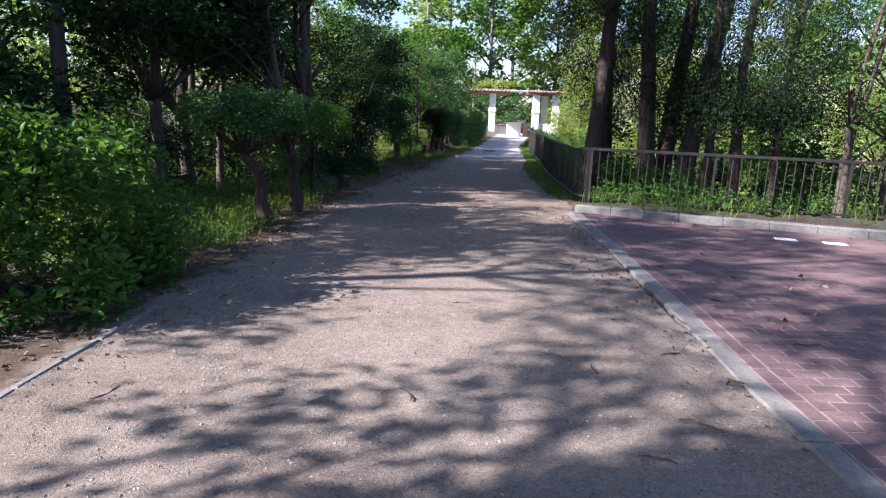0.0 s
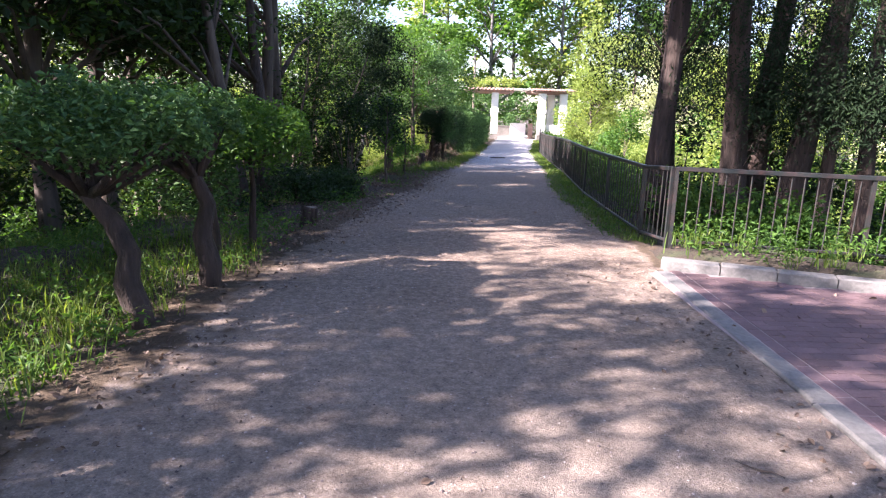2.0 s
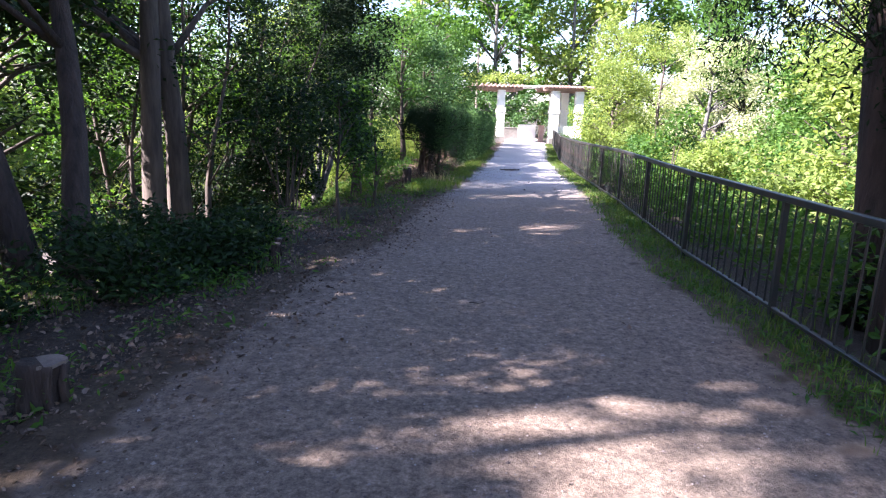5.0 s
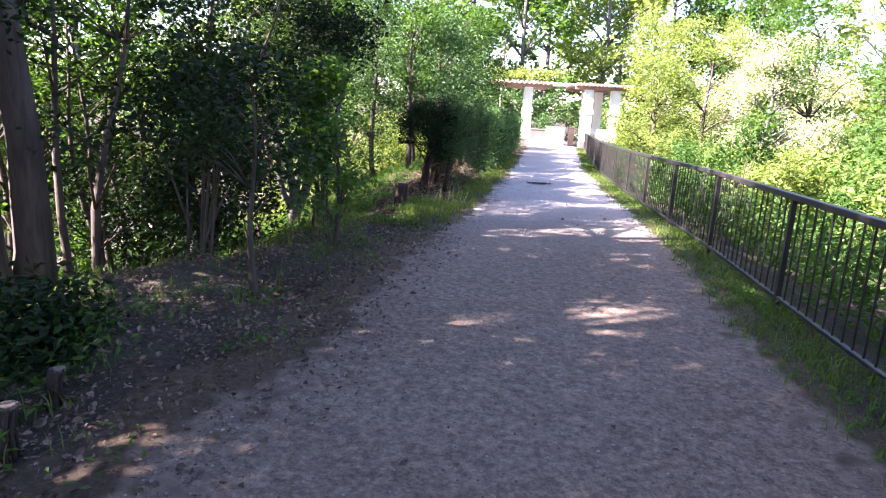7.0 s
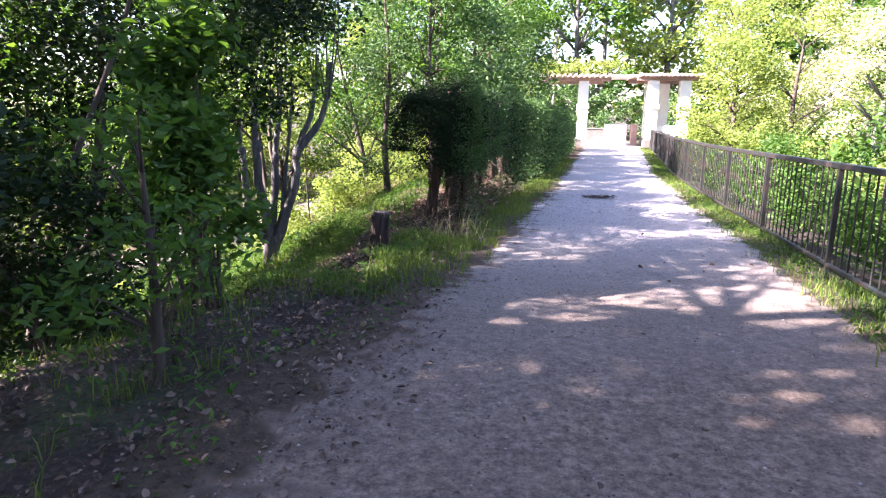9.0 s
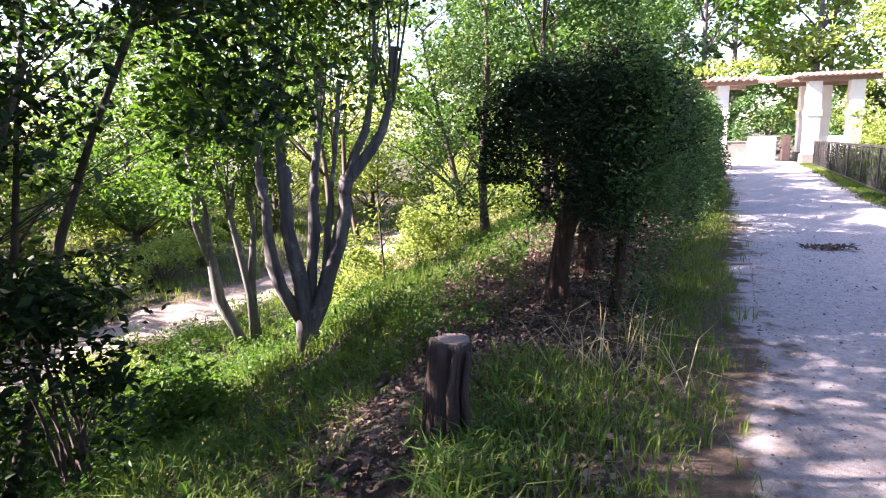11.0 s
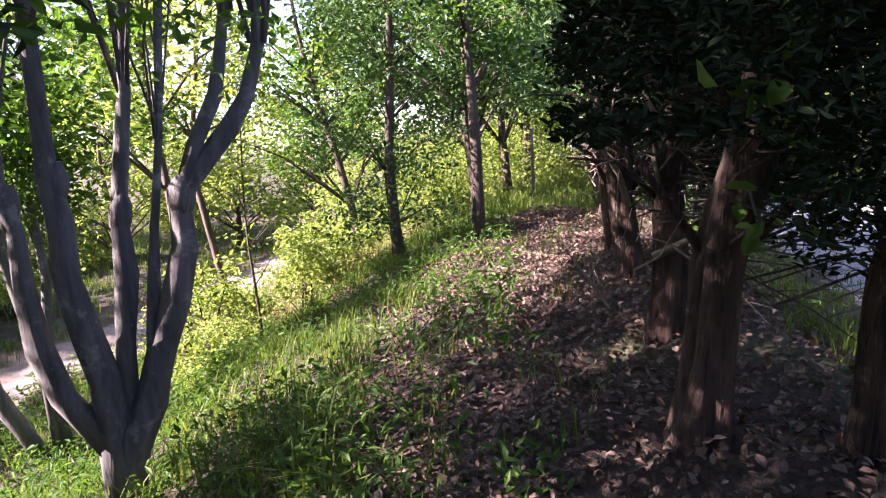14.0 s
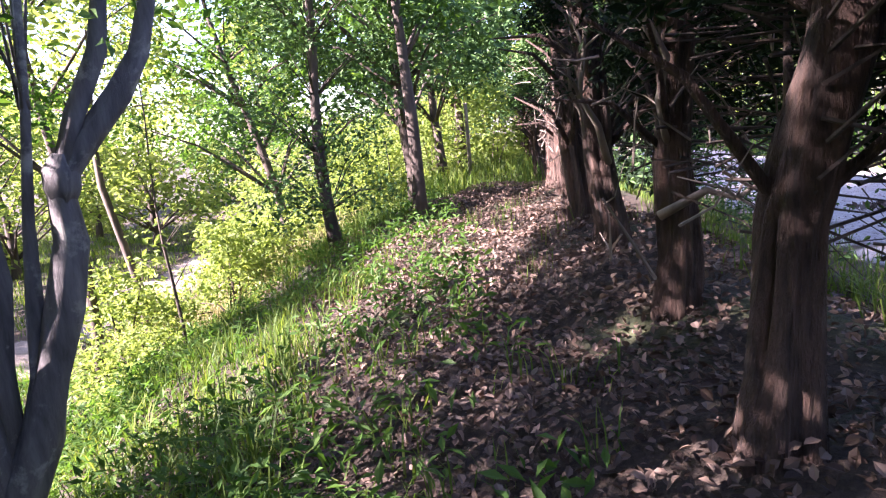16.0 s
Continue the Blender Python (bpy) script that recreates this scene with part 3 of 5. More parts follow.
# ---- pergola and masonry at the end of the path ----
def pergola():
    t = thing("pergola", (0, 44, -0.2), "white plastered pergola with red-brown rafters under vines", "pergola")

    def column(x, y, w, h):
        s = Solid()
        s.box((-w / 2, -w / 2, 0), (w / 2, w / 2, h), 0.015)
        o = attach("column", s.mesh("column", PLASTER), t)
        o.location = (x, y, 0)
        b = Solid()
        b.box((-w / 2 - 0.04, -w / 2 - 0.04, h * 0.58), (w / 2 + 0.04, w / 2 + 0.04, h * 0.66), 0.012)
        attach("band", b.mesh("band", PLASTER), o)
        f = Solid()
        f.box((-w / 2 - 0.06, -w / 2 - 0.06, 0), (w / 2 + 0.06, w / 2 + 0.06, 0.35), 0.012)
        attach("plinth", f.mesh("plinth", DARK_STONE), o)
    for x, y, w in ((3.2, 0.5, 0.42), (6.2, 0.0, 0.44), (7.55, 0.0, 0.44), (6.55, 2.6, 0.44), (7.2, 2.6, 0.44), (3.4, 3.2, 0.42)):
        column(x, y, w, 2.95)

    def beam(name, lo, hi):
        s = Solid()
        s.box(lo, hi, 0.012)
        attach(name, s.mesh(name, TIMBER), t)
    beam("beam", (1.2, 0.4, 2.95), (4.4, 0.6, 3.12))
    beam("beam", (5.5, -0.1, 2.95), (8.3, 0.1, 3.10))
    beam("beam", (5.5, 2.5, 2.95), (8.3, 2.7, 3.10))
    beam("beam", (1.2, 3.1, 2.95), (4.4, 3.3, 3.12))
    r = Solid()
    r.box((-0.05, -0.6, 3.10), (0.05, 3.2, 3.24), 0.01)
    rafter = r.mesh("rafter", TIMBER)
    for i in range(15):
        o = attach("rafter", rafter, t)
        o.location.x = 5.55 + i * 0.19
    r = Solid()
    r.box((-0.05, -0.2, 3.12), (0.05, 3.8, 3.26), 0.01)
    rafter = r.mesh("rafter", TIMBER)
    for i in range(13):
        o = attach("rafter", rafter, t)
        o.location.x = 1.3 + i * 0.25
    s = Solid()
    s.box((6.45, -0.12, 0), (7.32, 0.12, 1.0), 0.02)
    attach("parapet", s.mesh("parapet", PLASTER), t)
    s = Solid()
    s.box((4.3, 0.9, 3.16), (6.9, 3.0, 3.27), 0.02)
    attach("roof_slab", s.mesh("roof_slab", PLASTER), t)
    cs = [(rng.uniform(1.0, 4.8), rng.uniform(-0.3, 3.8), 3.45 + rng.uniform(0, 0.35)) for _ in range(40)]
    attach("vine", leaf_mesh("vine", clump_points(cs, [0.45] * 40, 260, 0.5), 0.13, LEAF_LIGHT, 0.6), t, "sunlit vine leaves")


pergola()


def block(name, x, y, w, d, h, mat, label, category):
    t = thing(name, (x, y, land_z(x, y) - 0.03), label, category)
    s = Solid()
    s.box((-w / 2, -d / 2, 0), (w / 2, d / 2, h), 0.02)
    attach("body", s.mesh("body", mat), t)
    s = Solid()
    s.box((-w / 2 - 0.03, -d / 2 - 0.03, h), (w / 2 + 0.03, d / 2 + 0.03, h + 0.06), 0.012)
    attach("coping", s.mesh("coping", mat), t)


block("low_wall", 4.95, 46.0, 1.0, 0.4, 1.0, PLASTER, "short white plastered wall at the path's end", "wall")
block("bollard", 5.75, 45.6, 0.28, 0.28, 1.0, TIMBER, "brown square bollard beside the white wall", "bollard")
block("stone_wall", 4.2, 50.0, 3.4, 0.4, 0.75, DARK_STONE, "low dark stone wall beyond the pergola", "wall")


def pole(x, y, h, r, mat, label, name):
    t = thing(name, (x, y, land_z(x, y)), label, "post")
    s = Solid()
    s.tube([(0, 0, -0.1), (0, 0, h * 0.5), (0, 0, h)], [r, r * 0.95, r * 0.9], 8, 0.05)
    attach("shaft", s.mesh("shaft", mat, True), t)
    s = Solid()
    s.tube([(0, 0, h - 0.003), (0, 0, h + r * 0.7)], [r * 1.25, r * 0.6], 8)
    attach("cap", s.mesh("cap", mat), t)


pole(2.3, 55.0, 6.2, 0.10, BARK_PALE, "tall weathered wooden pole behind the pergola", "pole")
pole(-0.45, 30.2, 1.15, 0.03, BARK_PALE, "thin grey wooden marker post in the grass", "marker_post")


# ---- hedge ----


def hedge():
    t = thing("hedge", (0, 0, 0), "clipped dark evergreen hedge on bare old trunks", "hedge")

    def shell(n, y0, y1, power, size, name, end):
        y = y0 + (y1 - y0) * rng.uniform(0, 1, n) ** power
        a = rng.uniform(-0.5, 1.0, n) * math.pi * 0.62
        hw, top = 0.59, 1.38
        dep = 1.04 - np.abs(rng.normal(0, 0.17, n)) + 0.16 * rng.uniform(0, 1, n) ** 6
        sx, sz = np.sin(a), np.cos(a)
        px = np.sign(sx) * np.abs(sx) ** 0.7 * hw * dep
        pz = 0.85 + np.sign(sz) * np.abs(sz) ** 0.7 * (top - 0.85) * dep
        low = (px > 0) & (sz < 0.25)
        pz = np.where(low, rng.uniform(0.05, 1.05, n), pz)
        px = np.where(low, hw * dep + rng.normal(0, 0.05, n) - 0.12 * (0.5 - pz).clip(0), px)
        pz = np.where(px < 0.1, np.maximum(pz, np.interp(y, [21.8, 22.8], [0.95, 0.68]) + rng.uniform(0, 0.3, n)), pz)
        if end:
            m = n // 5
            q, w = np.sqrt(rng.uniform(0, 1, m)), rng.uniform(-1.0, 1.0, m) * math.pi * 0.55
            px[:m] = q * np.sin(w) * hw * 1.05
            pz[:m] = 0.9 + q * np.cos(w) * (top - 0.9) - 0.25 * rng.uniform(0, 1, m) * (px[:m] > -0.2)
            foot = rng.uniform(0, 1, m) < 0.2
            px[:m] = np.where(foot, rng.uniform(0.12, hw * 0.9, m), px[:m])
            pz[:m] = np.where(foot, rng.uniform(0.1, 0.95, m), pz[:m])
            y[:m] = y0 + 0.35 * q ** 3 + np.abs(rng.normal(0, 0.09, m)) - 0.15
        lump = 0.08 * np.sin(y * 2.1) + 0.08 * np.sin(y * 4.7 + a * 2) + 0.06 * np.sin(y * 9 + a * 5)
        pz += lump * (pz > 0.9)
        px += lump * 0.7
        px = np.where(px > 0, px * np.interp(y, [21.3, 24, 28], [0.7, 0.85, 1.0]), px)
        c = np.stack([along(y, HEDGE) + px, y, land(along(y, HEDGE), y) + pz], axis=1)
        thin = (y < 23.2) & (pz < 0.6) & (rng.uniform(0, 1, n) < 0.75)
        c, y, px, pz = c[~thin], y[~thin], px[~thin], pz[~thin]
        # dead picks end and bank-side leaves whose near-black colour carries their shade.
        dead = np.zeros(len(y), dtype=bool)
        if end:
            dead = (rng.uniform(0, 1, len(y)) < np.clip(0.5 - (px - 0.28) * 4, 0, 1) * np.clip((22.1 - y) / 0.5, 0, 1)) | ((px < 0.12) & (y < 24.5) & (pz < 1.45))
            attach("end_foliage", leaf_mesh("end_foliage", c[dead], size, LEAF_CONIFER, 0.36, 0.3, fine=True), t, "blackish needles at the hedge end, deepened for shade")
        attach(name, leaf_mesh(name, c[~dead], size, LEAF_HEDGE, 0.36, 0.3, fine=end), t)
    shell(58000, 21.3, 25.5, 1.3, 0.03, "foliage", True)
    shell(38000, 25.2, 41.6, 1.3, 0.065, "foliage", False)
    # Inner leaves in near-black needles paint the dark inside of the hedge.
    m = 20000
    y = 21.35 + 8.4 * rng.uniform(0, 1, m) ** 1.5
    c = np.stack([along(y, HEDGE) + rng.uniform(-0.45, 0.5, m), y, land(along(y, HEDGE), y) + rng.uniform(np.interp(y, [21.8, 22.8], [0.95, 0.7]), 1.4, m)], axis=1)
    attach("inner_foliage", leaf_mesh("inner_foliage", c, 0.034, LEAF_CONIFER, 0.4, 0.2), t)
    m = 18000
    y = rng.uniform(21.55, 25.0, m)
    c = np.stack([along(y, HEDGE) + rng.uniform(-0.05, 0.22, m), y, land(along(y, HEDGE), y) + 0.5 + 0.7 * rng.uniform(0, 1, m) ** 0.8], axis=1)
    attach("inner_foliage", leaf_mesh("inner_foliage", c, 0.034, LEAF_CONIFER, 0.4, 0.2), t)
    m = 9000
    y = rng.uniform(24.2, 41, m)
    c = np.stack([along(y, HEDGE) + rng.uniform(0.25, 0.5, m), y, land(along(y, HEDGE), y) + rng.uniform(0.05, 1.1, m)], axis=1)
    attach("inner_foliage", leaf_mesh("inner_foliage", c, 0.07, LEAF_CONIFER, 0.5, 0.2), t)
    for i, (x, y, r, lx) in enumerate([(-0.13, 21.72, 0.036, 0.12), (-0.50, 21.84, 0.06, 0.15), (-0.36, 22.66, 0.054, 0.03), (-0.38, 23.3, 0.055, -0.06), (-0.32, 23.6, 0.05, -0.04), (-0.28, 24.2, 0.06, -0.05), (-0.18, 24.9, 0.06, 0.05),
                                       (0.02, 25.9, 0.07, 0), (0.15, 26.9, 0.08, 0.05), (0.3, 28.0, 0.07, 0), (0.42, 29.2, 0.07, 0), (0.6, 30.5, 0.07, 0), (0.8, 32, 0.07, 0),
                                       (1.0, 33.5, 0.07, 0), (1.3, 35.5, 0.07, 0), (1.5, 37.5, 0.07, 0), (1.8, 39.5, 0.07, 0)]):
        s = Solid()
        z = land_z(x, y)
        line = [(x, y, z - 0.1), (x + 0.02, y, z + 0.12), (x + lx * 0.4, y + 0.03, z + 0.45), (x + lx * 0.9, y, z + 0.8), (x + lx * 1.3, y + 0.05, z + 1.12), (x + lx * 1.5, y, z + 1.45)]
        rr = [r * 1.5, r * 1.15, r, r * 0.95, r * 0.85, r * 0.5]
        at = np.linspace(0, 5, 26)
        dense = [tuple(np.interp(q, range(6), [pt[c] for pt in line]) for c in range(3)) for q in at]
        s.tube(dense, [float(np.interp(q, range(6), rr)) for q in at], 34, 0.4, 0.3)
        for k in range(9):
            b = Vector(line[2 + k % 3])
            ang = rng.uniform(0, 6.28)
            e = b + Vector((math.cos(ang) * 0.4, math.sin(ang) * 0.4, rng.uniform(0.15, 0.5)))
            s.tube([b, b.lerp(e, 0.5) + Vector((0, 0, 0.08)), e], [r * 0.28, r * 0.18, 0.004], 5)
        attach("trunk", s.mesh("trunk", BARK_RED, True), t, "furrowed red-brown bark")
    for x, y, z0, path3 in ((-0.37, 22.66, 0.50, [(-0.05, -0.06, 0.14), (-0.03, -0.08, 0.26), (-0.10, -0.10, 0.38), (-0.05, -0.08, 0.50), (-0.07, -0.10, 0.66)]),
                            (-0.38, 23.28, 0.42, [(-0.06, -0.08, 0.16), (-0.14, -0.12, 0.28), (-0.12, -0.14, 0.46), (-0.19, -0.16, 0.62)]),
                            (-0.42, 22.62, 0.28, [(0.12, -0.08, 0.08), (0.2, -0.1, 0.05), (0.3, -0.14, 0.12)]),
                            (-0.33, 23.6, 0.5, [(-0.08, -0.1, 0.1), (-0.15, -0.12, 0.24), (-0.16, -0.16, 0.4)])):
        z = land_z(x, y) + z0
        line = [Vector((x, y, z))] + [Vector((x + a, y + b, z + c)) for a, b, c in path3]
        s = Solid()
        s.tube(line, [0.016 * (1 - 0.7 * i / (len(line) - 1)) for i in range(len(line))], 7, 0.3)
        for q in line[2:]:
            for k in range(3):
                e = q + Vector((rng.uniform(-0.11, 0.11), rng.uniform(-0.1, 0.04), rng.uniform(-0.02, 0.12)))
                s.tube([q, q.lerp(e, 0.5) + Vector((0, 0, rng.uniform(-0.02, 0.03))), e], [0.006, 0.004, 0.0015], 5)
        attach("dead_branch", s.mesh("dead_branch", BARK_PALE, True), t, "bleached bare dead branch")
    for x, y, z in ((-0.64, 21.18, 0.84), (-0.56, 21.32, 0.62), (-0.60, 21.25, 1.0), (-0.48, 21.4, 0.78)):
        s = Solid()
        s.tube([(-0.42, 21.8, z - 0.05), (x + 0.08, y + 0.25, z + 0.04), (x, y, z)], [0.005, 0.004, 0.002], 5)
        twiglet = attach("sprig", s.mesh("sprig", BARK_DARK), t, "fresh broad green leaves on a thin twig")
        c = np.stack([x + rng.normal(0.02, 0.03, 9), y + rng.normal(0.05, 0.05, 9), z + rng.normal(0.0, 0.03, 9)], axis=1)
        attach("leaves", leaf_mesh("leaves", c, 0.055, LEAF_MID, 0.55, 0.5, fine=True), twiglet)
    tw = Solid()
    for k in range(330):
        y = rng.uniform(21.75, 27)
        x = float(along(y, HEDGE)) + rng.uniform(-0.5, 0.4)
        b = Vector((x, y, land_z(x, y) + rng.uniform(0.3, 1.2)))
        e = b + Vector((rng.uniform(-0.16, 0.16), rng.uniform(-0.16, 0.16), rng.uniform(-0.05, 0.2)))
        tw.tube([b, b.lerp(e, 0.5) + Vector((0, 0, rng.uniform(-0.05, 0.05))), e], [0.004, 0.003, 0.0015], 4)
    tagged(attach("twig_tangle", tw.mesh("twig_tangle", BARK_PALE), t, "bare grey twigs inside the hedge"), kind="stuff")
    tw = Solid()
    for k in range(150):
        x, y = rng.choice((-0.44, -0.34)), rng.uniform(21.75, 23.0)
        b = Vector((x, y, land_z(x, y) + rng.uniform(0.35, 1.1)))
        e = b + Vector((rng.uniform(0.2, 0.75), rng.uniform(-0.3, 0.35), rng.uniform(-0.3, 0.25)))
        m = b.lerp(e, 0.5) + Vector((0, 0, rng.uniform(0.0, 0.1)))
        tw.tube([b, m, e], [0.005, 0.003, 0.0012], 4)
        for q in (0.4, 0.6, 0.8):
            f = b.lerp(e, q) + Vector((0, 0, 0.03))
            tw.tube([f, f + Vector((rng.uniform(0.02, 0.15), rng.uniform(-0.1, 0.1), rng.uniform(-0.12, 0.06)))], [0.0022, 0.001], 3)
    tagged(attach("twig_tangle", tw.mesh("twig_tangle", BARK_DARK), t, "thin dark twigs reaching towards the path"), kind="stuff")


hedge()


# ---- stumps ----
def stump(x, y, r, h, label):
    z = land_z(x, y)
    t = thing("tree_stump", (x, y, z), label, "stump", "tree stumps")
    s = Solid()
    s.tube([(0, 0, -0.08), (0, 0, 0.05), (0.005, 0, h * 0.3), (0.01, 0, h * 0.6), (0.015, 0.005, h * 0.85), (0.02, 0.01, h)], [r * 1.4, r * 1.12, r, r * 0.97, r * 1.05, r * 1.0], 20, 0.6)
    for k in range(7):
        a = k * 0.9 + rng.uniform(-0.3, 0.3)
        bx, by = r * math.cos(a), r * math.sin(a)
        s.tube([(bx * 1.2, by * 1.2, -0.03), (bx * 0.98, by * 0.98, h * 0.5), (bx * 0.95 + 0.02, by * 0.95, h * rng.uniform(0.85, 1.06))], [r * 0.3, r * 0.22, r * 0.1], 6, 0.5)
    attach("bark", s.mesh("bark", BARK_CEDAR, True), t)
    s = Solid()
    s.tube([(0.02, 0.01, h - 0.01), (0.02, 0.01, h + 0.006)], [r * 0.93, r * 0.9], 16, 0.3)
    attach("cut_face", s.mesh("cut_face", CUT_WOOD), t, "grey sawn top")


stump(-0.67, 19.98, 0.07, 0.38, "dark rotting sawn stump in long grass")
stump(-1.72, 10.76, 0.085, 0.20, "small grey sawn stump beside the path")
stump(-1.5, 13.85, 0.03, 0.14, "thin cut stump in the verge")
stump(-1.42, 13.45, 0.035, 0.18, "thin dark stump in leaf litter")
stump(-0.95, 20.9, 0.05, 0.12, "thin dark stump in leaf litter")


# ---- left side, near ----
shrub(-2.95, 4.2, 1.02, 1.3, 0.12, 1.3, 14500, 0.06, LEAF_MID, "rounded bright green broadleaf shrub at the path's edge", clumps=60, stems=14, cr=0.26, fine=True)
shrub(-3.9, 6.1, 0.7, 0.7, 0.1, 0.8, 3000, 0.06, LEAF_LIGHT, "low sunlit yellow-green shrub in grass", clumps=20, cr=0.22)
shrub(-4.6, 3.2, 0.9, 1.0, 0.2, 1.3, 4500, 0.06, LEAF_MID, "leafy green shrub behind the verge", clumps=24)


def topiary(x, y, r, base_z, top_z, cx, cy, rx, ry, count, mat, label, pts, group="topiary trees"):
    """A clipped flat-topped small tree on a crooked trunk."""
    z = land_z(x, y)
    t = thing("topiary_tree", (x, y, z), label, "tree", group)
    s = Solid()
    s.tube(pts, [r * (1.3 - 0.65 * i / (len(pts) - 1)) for i in range(len(pts))], 10, 0.3)
    fork = Vector(pts[-2])
    for k in range(12):
        a = k * 0.52 + rng.uniform(-0.2, 0.2)
        e = Vector((cx + rx * 0.75 * math.cos(a), cy + ry * 0.75 * math.sin(a), base_z + (top_z - base_z) * rng.uniform(0.2, 0.7)))
        s.tube([fork, fork.lerp(e, 0.5) + Vector((0, 0, -0.03)), e], [r * 0.5, r * 0.3, 0.006], 6)
    attach("trunk", s.mesh("trunk", BARK_CEDAR, True), t)
    a = rng.uniform(0, 6.283, count)
    q = np.sqrt(rng.uniform(0, 1, count))
    thick = np.sqrt(np.maximum(0.05, 1 - q ** 4))
    up = rng.uniform(0, 1, count) ** 0.5
    pz = base_z + (top_z - base_z) * (0.35 + (up - 0.35) * thick)
    lump = 0.05 * np.sin(a * 5 + q * 4) + 0.04 * np.sin(q * 9 + a * 2)
    c = np.stack([cx + rx * q * np.cos(a) * (1 + lump), cy + ry * q * np.sin(a) * (1 + lump), pz + lump], axis=1)
    attach("crown", leaf_mesh("crown", c, 0.045, mat, 0.5, 0.7, fine=True), t)


topiary(-2.05, 7.05, 0.07, 0.95, 1.5, -0.22, 0.1, 0.72, 0.65, 8000, LEAF_HEDGE, "flat-topped clipped tree on a dark crooked trunk",
        [(0.06, 0, -0.1), (0.03, 0, 0.1), (-0.03, 0, 0.28), (0.0, 0, 0.46), (-0.10, 0.02, 0.66), (-0.22, 0.0, 0.82), (-0.16, 0.05, 1.05)])
topiary(-1.88, 7.87, 0.068, 1.02, 1.5, -0.22, 0.1, 0.5, 0.55, 4800, LEAF_HEDGE, "clipped tree with a peeling orange-brown trunk",
        [(0, 0, -0.1), (0.03, 0, 0.2), (-0.03, 0, 0.42), (0.02, 0.02, 0.66), (-0.06, 0.02, 0.84), (-0.12, 0, 1.05)])
topiary(-1.95, 9.25, 0.03, 0.75, 1.42, 0.05, 0, 0.55, 0.6, 6000, LEAF_MID, "slim clipped tree with fresh bright leaves",
        [(0, 0, -0.1), (0.0, 0, 0.3), (0.02, 0, 0.6), (0.0, 0, 0.9), (0.0, 0, 1.1)])
topiary(-2.1, 8.75, 0.03, 0.3, 1.25, -0.3, 0.1, 0.45, 0.5, 3500, LEAF_HEDGE, "slim bushy young tree among topiary",
        [(0, 0, -0.1), (-0.03, 0, 0.3), (-0.06, 0, 0.6), (-0.1, 0, 0.85), (-0.15, 0, 1.0)])

tree(-2.95, 11.7, 6.5, 0.09, 2.6, 1.9, 17, 760, 0.10, LEAF_MID, BARK_DARK, "slender tree with dark forked trunk", lean=(-0.5, 0.3), clump_r=0.5)

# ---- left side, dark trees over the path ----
# Several of these stand out of view, placed to dapple the path with shade.
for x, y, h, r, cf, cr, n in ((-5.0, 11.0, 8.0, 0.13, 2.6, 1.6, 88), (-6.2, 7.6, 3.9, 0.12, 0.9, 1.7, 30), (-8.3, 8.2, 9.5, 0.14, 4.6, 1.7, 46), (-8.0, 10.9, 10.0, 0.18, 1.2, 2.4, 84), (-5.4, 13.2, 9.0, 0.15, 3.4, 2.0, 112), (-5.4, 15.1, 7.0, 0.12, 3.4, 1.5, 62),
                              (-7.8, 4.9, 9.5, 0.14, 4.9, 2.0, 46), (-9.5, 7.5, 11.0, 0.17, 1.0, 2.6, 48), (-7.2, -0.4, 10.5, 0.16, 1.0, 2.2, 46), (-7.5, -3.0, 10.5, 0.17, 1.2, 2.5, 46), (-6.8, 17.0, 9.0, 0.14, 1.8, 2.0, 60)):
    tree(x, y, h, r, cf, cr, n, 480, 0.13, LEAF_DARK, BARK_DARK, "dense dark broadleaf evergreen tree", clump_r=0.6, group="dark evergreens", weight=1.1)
# High crowns added above view to shade the paving, bed and cedars.
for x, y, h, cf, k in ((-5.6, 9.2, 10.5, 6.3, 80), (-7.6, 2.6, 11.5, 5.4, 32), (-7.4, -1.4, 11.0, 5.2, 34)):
    tree(x, y, h, 0.14, cf, 2.1, k, 520, 0.13, LEAF_DARK, BARK_DARK, "tall high-crowned evergreen added to shade path and paving", clump_r=0.62, group="tall evergreens")
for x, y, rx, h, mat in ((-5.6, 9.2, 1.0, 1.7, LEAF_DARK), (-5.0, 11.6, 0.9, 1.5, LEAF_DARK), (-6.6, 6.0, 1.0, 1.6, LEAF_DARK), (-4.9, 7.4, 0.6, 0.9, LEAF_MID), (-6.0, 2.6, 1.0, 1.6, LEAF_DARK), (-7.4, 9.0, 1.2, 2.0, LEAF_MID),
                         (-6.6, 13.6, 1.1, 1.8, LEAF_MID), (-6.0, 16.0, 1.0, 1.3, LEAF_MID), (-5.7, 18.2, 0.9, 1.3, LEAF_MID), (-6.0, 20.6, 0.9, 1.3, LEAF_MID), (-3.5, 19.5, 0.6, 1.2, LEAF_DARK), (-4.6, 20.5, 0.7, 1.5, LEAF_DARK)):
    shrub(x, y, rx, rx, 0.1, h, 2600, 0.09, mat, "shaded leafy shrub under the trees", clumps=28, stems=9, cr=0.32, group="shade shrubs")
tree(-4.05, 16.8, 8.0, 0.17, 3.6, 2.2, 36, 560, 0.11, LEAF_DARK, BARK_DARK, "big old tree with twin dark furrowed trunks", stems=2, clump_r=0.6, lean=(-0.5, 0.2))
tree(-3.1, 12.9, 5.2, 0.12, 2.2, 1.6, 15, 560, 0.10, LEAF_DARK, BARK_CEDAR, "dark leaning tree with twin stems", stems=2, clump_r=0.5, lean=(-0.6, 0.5))
